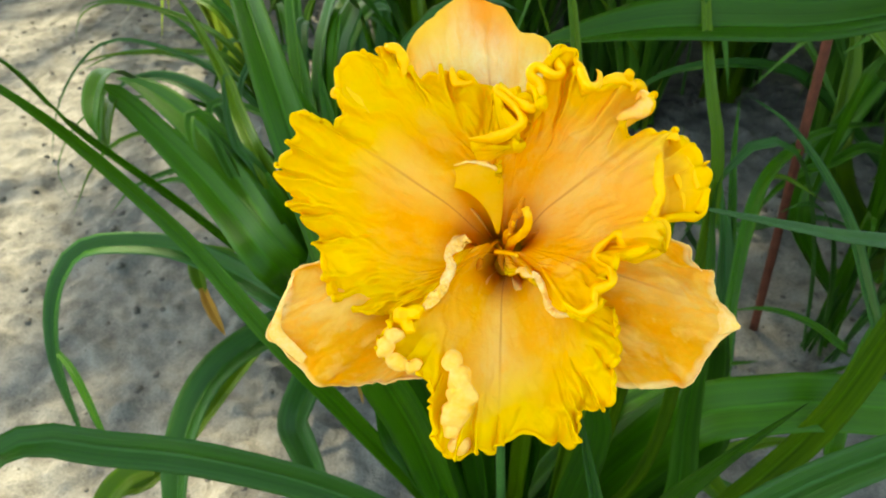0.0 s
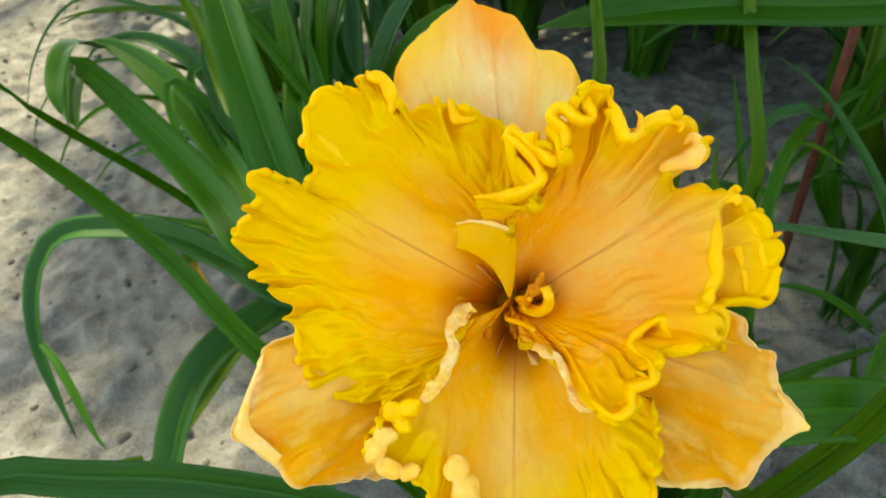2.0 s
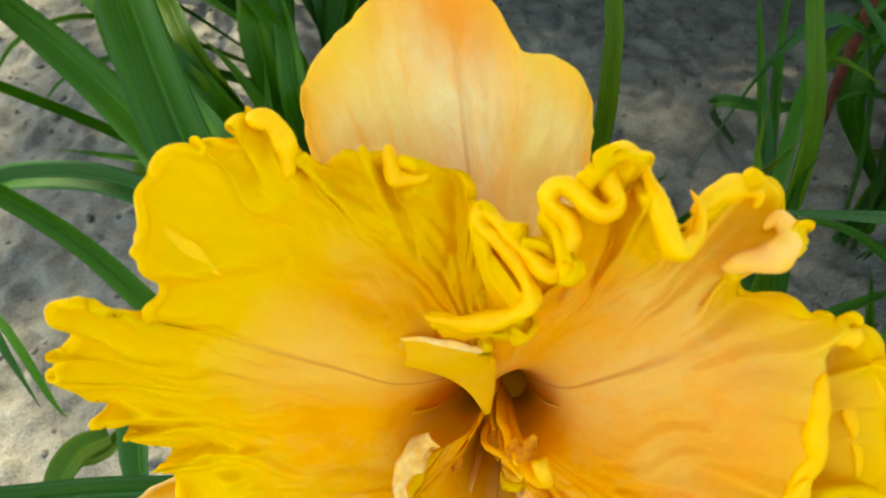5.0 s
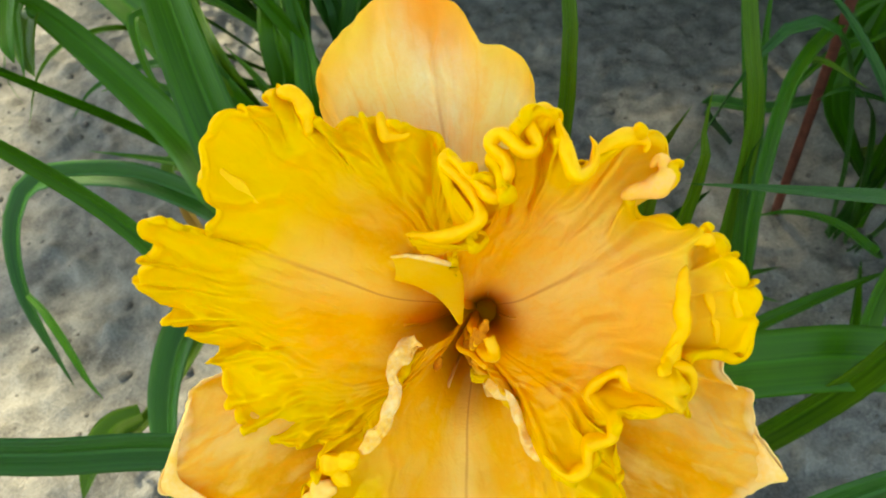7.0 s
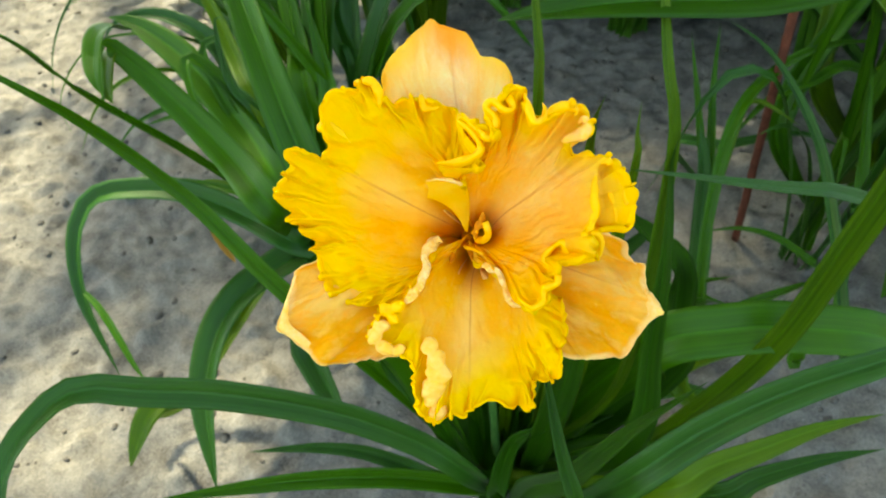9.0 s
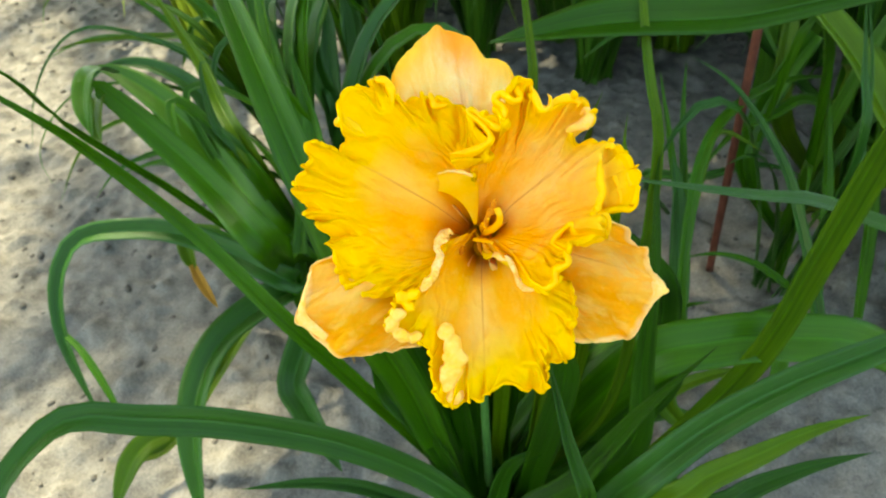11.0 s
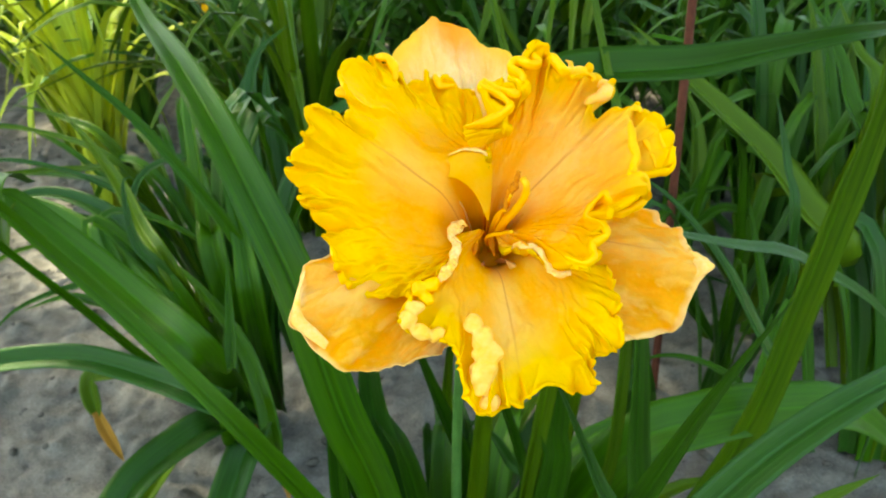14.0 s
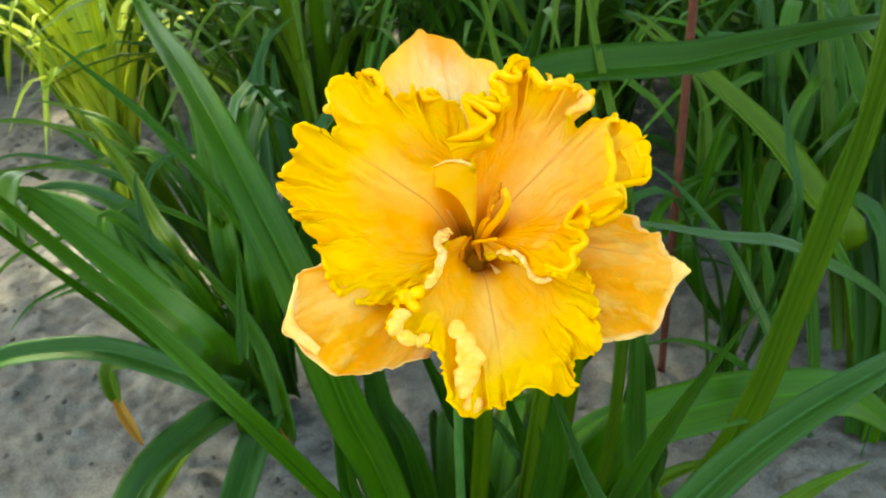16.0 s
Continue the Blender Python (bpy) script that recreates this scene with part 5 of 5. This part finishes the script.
leaf(back, [(0.700, 0.950, 0.000), (0.620, 0.900, 0.300), (0.621, 0.807, 0.358), (0.594, 0.822, 0.379), (0.527, 0.863, 0.440), (0.460, 0.904, 0.501), (0.407, 0.937, 0.551)], 0.0420, mat=LEAF_LIGHT, seed=173)
leaf(back, [(0.720, 0.970, 0.000), (0.663, 0.764, 0.394), (0.664, 0.798, 0.457), (0.653, 0.838, 0.528), (0.620, 0.881, 0.599)], 0.0450, seed=174)
leaf(back, [(0.720, 0.970, 0.000), (0.647, 0.745, 0.461), (0.643, 0.785, 0.533), (0.626, 0.823, 0.600)], 0.0450, mat=LEAF_LIGHT, seed=175)
leaf(back, [(0.560, 0.780, 0.000), (0.508, 0.650, 0.361), (0.506, 0.683, 0.444), (0.500, 0.711, 0.513)], 0.0200, mat=LEAF_BLUE, seed=176)
leaf(left, [(-0.100, 1.080, 0.000), (-0.119, 1.039, 0.201), (-0.121, 1.105, 0.323), (-0.115, 1.162, 0.428), (-0.097, 1.194, 0.492), (-0.037, 1.211, 0.537)], 0.0400, mat=LEAF_BLUE, seed=177)
leaf(left, [(-0.060, 1.100, 0.000), (-0.081, 1.105, 0.225), (-0.079, 1.140, 0.334), (-0.089, 1.169, 0.423), (-0.085, 1.188, 0.483)], 0.0450, mat=LEAF_BLUE, seed=178)
leaf(left, [(-0.130, 0.920, 0.000), (-0.154, 0.858, 0.277), (-0.169, 0.935, 0.346), (-0.187, 0.997, 0.402), (-0.206, 1.060, 0.459)], 0.0450, seed=179)
leaf(left, [(-0.020, 0.980, 0.000), (-0.117, 0.966, 0.328), (-0.121, 1.033, 0.384), (-0.128, 1.088, 0.430), (-0.140, 1.144, 0.477)], 0.0400, mat=LEAF_BLUE, seed=180)
leaf(left, [(-0.160, 0.900, 0.000), (-0.199, 0.814, 0.307), (-0.243, 0.880, 0.353), (-0.272, 0.935, 0.391), (-0.320, 1.002, 0.437), (-0.368, 1.057, 0.475)], 0.0300, mat=LEAF_LIGHT, seed=181)
leaf(far_left, [(-0.250, 1.220, 0.000), (-0.252, 0.995, 0.300), (-0.313, 1.036, 0.346), (-0.401, 1.067, 0.380), (-0.490, 1.081, 0.394), (-0.546, 1.062, 0.365), (-0.586, 1.025, 0.309), (-0.600, 0.986, 0.248)], 0.0120, mat=LEAF_BLUE, seed=182)
leaf(far_left, [(-0.250, 1.250, 0.000), (-0.293, 1.094, 0.268), (-0.351, 1.141, 0.318), (-0.419, 1.189, 0.368), (-0.498, 1.222, 0.402), (-0.599, 1.227, 0.402), (-0.615, 1.210, 0.373)], 0.0140, seed=183)
leaf(left, [(-0.150, 0.900, 0.000), (-0.206, 0.814, 0.307), (-0.235, 0.824, 0.351), (-0.242, 0.840, 0.398), (-0.240, 0.854, 0.435), (-0.222, 0.846, 0.431)], 0.0240, mat=LEAF_BLUE, seed=184)
leaf(left, [(-0.160, 0.900, 0.000), (-0.191, 0.809, 0.266), (-0.234, 0.829, 0.332), (-0.276, 0.842, 0.382), (-0.291, 0.840, 0.388), (-0.276, 0.791, 0.348), (-0.244, 0.757, 0.321)], 0.0300, seed=185)
leaf(far_left, [(-0.250, 1.220, 0.000), (-0.302, 1.080, 0.334), (-0.380, 1.096, 0.362), (-0.468, 1.091, 0.367), (-0.524, 1.085, 0.366), (-0.568, 1.072, 0.355)], 0.0180, mat=LEAF_LIGHT, seed=186)
leaf(left, [(-0.200, 0.950, 0.000), (-0.270, 0.900, 0.262), (-0.315, 0.895, 0.238), (-0.371, 0.916, 0.245), (-0.438, 0.922, 0.228)], 0.0260, seed=187)
leaf(left, [(-0.170, 0.920, 0.000), (-0.238, 0.887, 0.241), (-0.299, 0.970, 0.324), (-0.386, 1.009, 0.361), (-0.457, 1.010, 0.354), (-0.486, 0.994, 0.327)], 0.0400, mat=LEAF_BLUE, seed=188)
leaf(plant, [(0.115, 0.440, 0.000), (0.135, 0.330, 0.220), (0.138, 0.221, 0.453), (0.132, 0.234, 0.467), (0.128, 0.255, 0.480), (0.125, 0.274, 0.492), (0.121, 0.302, 0.504)], 0.0260, mat=LEAF_SHADED, seed=189, fold=36)
leaf(plant, [(0.090, 0.470, 0.000), (0.109, 0.487, 0.224), (0.106, 0.495, 0.254), (0.109, 0.501, 0.283), (0.117, 0.504, 0.300)], 0.0220, mat=LEAF_SHADED, seed=190)
leaf(plant, [(0.100, 0.470, 0.000), (0.161, 0.493, 0.205), (0.148, 0.499, 0.241), (0.131, 0.504, 0.276), (0.104, 0.506, 0.301)], 0.0240, mat=LEAF_BLUE, seed=191)
leaf(left, [(-0.160, 0.880, 0.000), (-0.200, 0.750, 0.120), (-0.274, 0.497, 0.140), (-0.301, 0.474, 0.144), (-0.315, 0.461, 0.146), (-0.325, 0.441, 0.143), (-0.322, 0.411, 0.133)], 0.0220, mat=LEAF_LIGHT, seed=192, blunt=5.0)
leaf(left, [(-0.311, 0.770, 0.468), (-0.314, 0.745, 0.486), (-0.316, 0.720, 0.491), (-0.315, 0.694, 0.481), (-0.308, 0.669, 0.471), (-0.304, 0.658, 0.461)], 0.0240, mat=LEAF, seed=198, blunt=4.0, fold=20)
leaf(left, [(-0.321, 0.751, 0.452), (-0.321, 0.729, 0.459), (-0.319, 0.707, 0.453), (-0.312, 0.686, 0.446), (-0.301, 0.666, 0.441)], 0.0260, mat=LEAF_LIGHT, seed=199, blunt=2.5, fold=20)
leaf(left, [(-0.276, 0.486, 0.161), (-0.295, 0.473, 0.165), (-0.307, 0.454, 0.162), (-0.314, 0.435, 0.153), (-0.318, 0.419, 0.145), (-0.322, 0.408, 0.136)], 0.0300, mat=LEAF_LIGHT, seed=200, blunt=2.0, fold=22)
leaf(left, [(-0.415, 0.602, 0.212), (-0.395, 0.586, 0.203), (-0.371, 0.559, 0.186), (-0.343, 0.523, 0.164), (-0.326, 0.506, 0.154)], 0.0120, seed=193)
leaf(back, [(0.450, 1.000, 0.000), (0.365, 0.903, 0.162), (0.434, 0.891, 0.158), (0.532, 0.889, 0.176), (0.608, 0.867, 0.157)], 0.0200, mat=LEAF_BLUE, seed=194)
leaf(right, [(0.536, 0.663, 0.276), (0.498, 0.631, 0.229), (0.464, 0.593, 0.175), (0.442, 0.545, 0.106), (0.550, 0.750, 0.020)], 0.0240, seed=195)
leaf(back, [(0.720, 0.970, 0.000), (0.547, 0.891, 0.235), (0.557, 0.952, 0.312), (0.573, 1.009, 0.383), (0.559, 1.055, 0.443)], 0.0450, mat=LEAF_LIGHT, seed=196)
leaf(back, [(0.700, 0.800, 0.200), (0.579, 0.873, 0.289), (0.516, 0.861, 0.282), (0.459, 0.845, 0.268), (0.408, 0.811, 0.231)], 0.0200, seed=197)
leaf(back, [(0.850, 1.100, 0.000), (0.634, 1.200, 0.213), (0.568, 1.221, 0.247), (0.473, 1.221, 0.259), (0.377, 1.206, 0.251), (0.300, 1.173, 0.218)], 0.0300, mat=LEAF_BLUE, seed=198)
leaf(right, [(0.581, 0.930, 0.362), (0.539, 0.907, 0.312), (0.502, 0.879, 0.253), (0.493, 0.847, 0.185), (0.600, 0.850, 0.020)], 0.0400, seed=199)


def clump(name, label, count, tall, spread, wide, mat, seed, group):
    """A fan of arching strap leaves about the origin."""
    rng = random.Random(seed)
    top = empty(name, (0, 0, 0), label, "daylily plant", group)
    for k in range(count):
        a = rng.uniform(0, 6.28)
        reach, hgt = spread * rng.uniform(0.25, 1.0), tall * rng.uniform(0.6, 1.05)
        d, o = Vector((math.cos(a), math.sin(a), 0)), Vector((rng.uniform(-0.03, 0.03), rng.uniform(-0.03, 0.03), 0))
        droop = rng.uniform(0.05, 0.75)
        pts = [o, o + d * reach * 0.14 + Vector((0, 0, hgt * 0.42)), o + d * reach * 0.42 + Vector((0, 0, hgt * 0.86)),
               o + d * reach * 0.75 + Vector((0, 0, hgt * (1.0 - 0.15 * droop))), o + d * reach * 1.1 + Vector((0, 0, hgt * (1.0 - 0.75 * droop)))]
        leaf(top, [tuple(p) for p in pts], wide * rng.uniform(0.7, 1.15), mat=mat, face=(-d.x * 0.5 + rng.uniform(-.3, .3), -d.y * 0.5 + rng.uniform(-.3, .3), 0.85), seed=seed * 100 + k, count=14, fold=rng.uniform(8, 30))
    return top


def fill(parent, count, turn, reach, tall, wide, mats, seed):
    """More leaves of a clump, between two bearings in degrees (0: along x, 90: along y)."""
    rng = random.Random(seed)
    foot = Vector(parent.location)
    for k in range(count):
        a = radians(rng.uniform(*turn))
        d, far, h = Vector((math.cos(a), math.sin(a), 0)), rng.uniform(*reach), rng.uniform(*tall)
        o = foot + Vector((rng.uniform(-0.03, 0.03), rng.uniform(-0.03, 0.03), 0))
        bend = Vector((-d.y, d.x, 0)) * rng.uniform(-0.05, 0.05)
        droop = rng.uniform(0.0, 0.8)
        pts = [o, o + d * far * 0.15 + Vector((0, 0, h * 0.45)), o + d * far * 0.42 + bend * 0.4 + Vector((0, 0, h * 0.85)), o + d * far * 0.75 + bend + Vector((0, 0, h * (1 - 0.15 * droop))), o + d * far * 1.05 + bend * 1.8 + Vector((0, 0, h * (1 - 0.8 * droop)))]
        leaf(parent, [tuple(p) for p in pts], rng.uniform(*wide), mat=mats[k % len(mats)], face=(-d.x * 0.5 + rng.uniform(-0.4, 0.4), -d.y * 0.5 + rng.uniform(-0.4, 0.4), 0.8), seed=seed * 50 + k, count=18, fold=rng.uniform(10, 32), blunt=rng.uniform(1.8, 4.0))


fill(plant, 20, (-25, 75), (0.18, 0.42), (0.08, 0.24), (0.018, 0.034), (LEAF_SHADED, LEAF_LIGHT, LEAF), 61)
fill(plant, 7, (75, 110), (0.06, 0.2), (0.2, 0.36), (0.02, 0.034), (LEAF_SHADED,), 62)
fill(left, 9, (20, 150), (0.1, 0.3), (0.35, 0.55), (0.026, 0.044), (LEAF, LEAF_BLUE), 63)
fill(far_left, 8, (60, 210), (0.1, 0.35), (0.25, 0.45), (0.014, 0.026), (LEAF, LEAF_LIGHT), 64)
fill(right, 14, (-10, 120), (0.1, 0.3), (0.3, 0.6), (0.02, 0.036), (LEAF, LEAF_BLUE, LEAF_LIGHT), 65)
fill(back, 18, (-30, 170), (0.08, 0.3), (0.35, 0.68), (0.02, 0.04), (LEAF, LEAF_FAR, LEAF_BLUE), 66)
fill(fan2, 8, (0, 360), (0.08, 0.25), (0.25, 0.5), (0.012, 0.022), (LEAF, LEAF_BLUE), 67)

# clump in the sun patch; its leaf colour is brightened as if sunlit
lime = clump("daylily_plant", "daylily clump with the sun's brightness put into its lime-green leaf colour", 34, 0.60, 0.42, 0.031, LEAF_SUNLIT_LIME, 31, "")
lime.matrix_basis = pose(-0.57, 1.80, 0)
rng = random.Random(12)
kinds = [clump("daylily_plant", "dense green daylily clump in the row behind", 34, 0.66, 0.52, 0.032, m, 40 + i, "daylily clumps in the rows behind") for i, m in enumerate((LEAF_FAR, LEAF_LIGHT, LEAF_FAR, LEAF_BLUE))]
spots = [(1.0, 0.80), (0.62, 1.62), (0.35, 1.72), (0.9, 1.5), (1.15, 1.3), (0.95, 1.15), (1.25, 1.0), (0.75, 1.35), (-0.05, 1.55)]
for row, y in enumerate((1.62, 1.95, 2.3, 2.7, 3.2, 3.8, 4.5, 5.3)):
    x = 0.15 if row == 0 else -0.25 if row == 1 else -0.8 if y < 3 else -1.2 - 0.2 * row
    while x < 1.6 + row * 0.5:
        spots.append((x + rng.uniform(-0.08, 0.08), y + rng.uniform(-0.12, 0.12)))
        x += rng.uniform(0.24, 0.34)
for i, (x, y) in enumerate(spots):
    m = pose(x, y, 0, 0, 0, rng.uniform(0, 360))
    if i < len(kinds):
        kinds[i].matrix_basis = m
    else:
        copy_thing(kinds[(i * 7 + i // 5) % len(kinds)], m)


# ---- flowers of the rows behind ----
def far_flower(where, size, lean, seed, label):
    top = empty("daylily_flower", where, label, "flower")
    rng = random.Random(seed)
    v = Vector(where)
    for k in range(6):
        a = k * math.pi / 3 + rng.uniform(-0.15, 0.15)
        d = Vector((math.cos(a), -0.35, math.sin(a) + lean)).normalized()
        out = Vector((0, -1, 0.2))
        pts = [v, v + out * size * 0.25 + d * size * 0.3, v + out * size * 0.3 + d * size * 0.7, v + out * size * 0.1 + d * size]
        leaf(top, [tuple(p) for p in pts], size * (0.62 if k % 2 else 0.42), mat=RIM_GOLD, name="petal", face=(0, -1, 0.3), seed=seed + k, count=12, fold=10, wave=0.08, base=0.3)
    stalk = [(0, 0, 0), (0.0, 0.04, -0.05), (0.01, 0.06, -where[2] * 0.5), (0.01, 0.06, -where[2] - 0.02)]
    put("flower_stalk", tube(stalk, [0.004, 0.003, 0.004], STEM, "flower_stalk", sides=8), top, "green stalk")


far_flower((-0.298, 2.168, 0.451), 0.055, 0.2, 5, "small golden-yellow daylily flower in the row behind")
far_flower((0.107, 2.004, 0.462), 0.03, 1.6, 9, "half-open yellow daylily flower in the row behind")
far_flower((0.529, 1.586, 0.245), 0.026, 1.4, 13, "half-open yellow daylily flower near the ground")

# ---- stake ----
stake = tagged(new("garden_stake", tube([(0.481, 0.862, -0.03), (0.450, 0.82, 0.35), (0.425, 0.79, 0.75)], [0.006, 0.0055, 0.005], STAKE, "garden_stake", sides=12)), "thin red-brown wooden garden stake stuck in the soil", "stake")


# ---- the shade tree over the bed, outside the view ----
tree = empty("shade_tree", (-2.7, 4.3, 0.0), "tall broad-leaved tree that shades the flower bed", "tree")
put("trunk", tube([(0, 0, -0.1), (0.05, 0.0, 1.6), (0.25, 0.15, 3.2), (0.5, 0.3, 4.6)], [0.17, 0.13, 0.11, 0.07], BARK, "trunk", sides=14), tree, "grey-brown bark")
for k in range(7):
    a = k * 0.9 + 0.3
    put("limb", tube([(0.25, 0.15, 2.9 + 0.2 * k), (0.9 * math.cos(a) + 0.4, 0.9 * math.sin(a) + 0.3, 3.7 + 0.2 * k), (2.2 * math.cos(a) + 0.6, 2.2 * math.sin(a) + 0.5, 4.3 + 0.15 * k)], [0.06, 0.04, 0.015], BARK, "limb", sides=8, count=12), tree)
rng = random.Random(77)
# sunny spots of the soil, seen through gaps in the crown
GAPS = ((-0.45, 1.56, 0.22), (0.5, 1.9, 0.13), (1.1, 1.75, 0.13), (-0.1, 2.2, 0.2), (0.4, 2.65, 0.25), (1.2, 2.6, 0.3), (-0.55, 0.52, 0.14), (-0.79, 0.94, 0.09), (-0.36, 0.50, 0.13), (-0.20, 0.59, 0.07), (-0.235, 0.77, 0.035), (-0.88, 1.14, 0.13), (-0.74, 0.92, 0.05), (-1.05, 1.52, 0.22), (-1.3, 2.2, 0.4), (-0.62, 1.80, 0.45), (-1.2, 1.9, 0.3), (-0.2, 2.9, 0.3), (0.5, 3.4, 0.35), (0.25, 1.65, 0.10), (0.9, 2.2, 0.15))
verts, faces = [], []
for _ in range(24000):
    gx, gy, gz = rng.uniform(-3.7, 3.9), rng.uniform(-2.1, 5.7), rng.uniform(2.6, 5.3)
    if ((gx - 0.1) / 3.5) ** 2 + ((gy - 1.8) / 3.6) ** 2 + 0.35 * ((gz - 3.9) / 1.4) ** 2 > 1.0 + 0.35 * noise.noise(Vector((gx * 1.1, gy * 1.1, gz))):
        continue
    if any((gx - a) ** 2 + (gy - b) ** 2 < (r + 0.02) ** 2 for a, b, r in GAPS):
        continue
    if gx < -0.1 and rng.random() < (0.47 if gx < -0.45 or gy > 1.1 else 0.34):
        continue
    p = Vector((gx, gy, 0)) + sun_way * (gz / sun_way.z) - Vector(tree.location)
    ax, size = Vector((rng.gauss(0, 1), rng.gauss(0, 1), rng.gauss(0, 0.4))).normalized(), rng.uniform(0.07, 0.13)
    sd = ax.cross(Vector((rng.gauss(0, 0.5), rng.gauss(0, 0.5), 1))).normalized()
    o = len(verts)
    dip = ax.cross(sd) * size * 0.12
    verts += [tuple(p - ax * size), tuple(p + sd * size * 0.5 + dip), tuple(p + ax * size), tuple(p - sd * size * 0.5 + dip), tuple(p - dip)]
    faces += [(o, o + 1, o + 4), (o + 1, o + 2, o + 4), (o + 2, o + 3, o + 4), (o + 3, o, o + 4)]
tagged(put("crown", mesh_of("crown", verts, faces, CANOPY), tree, "many separate green leaves with gaps"), kind="stuff")
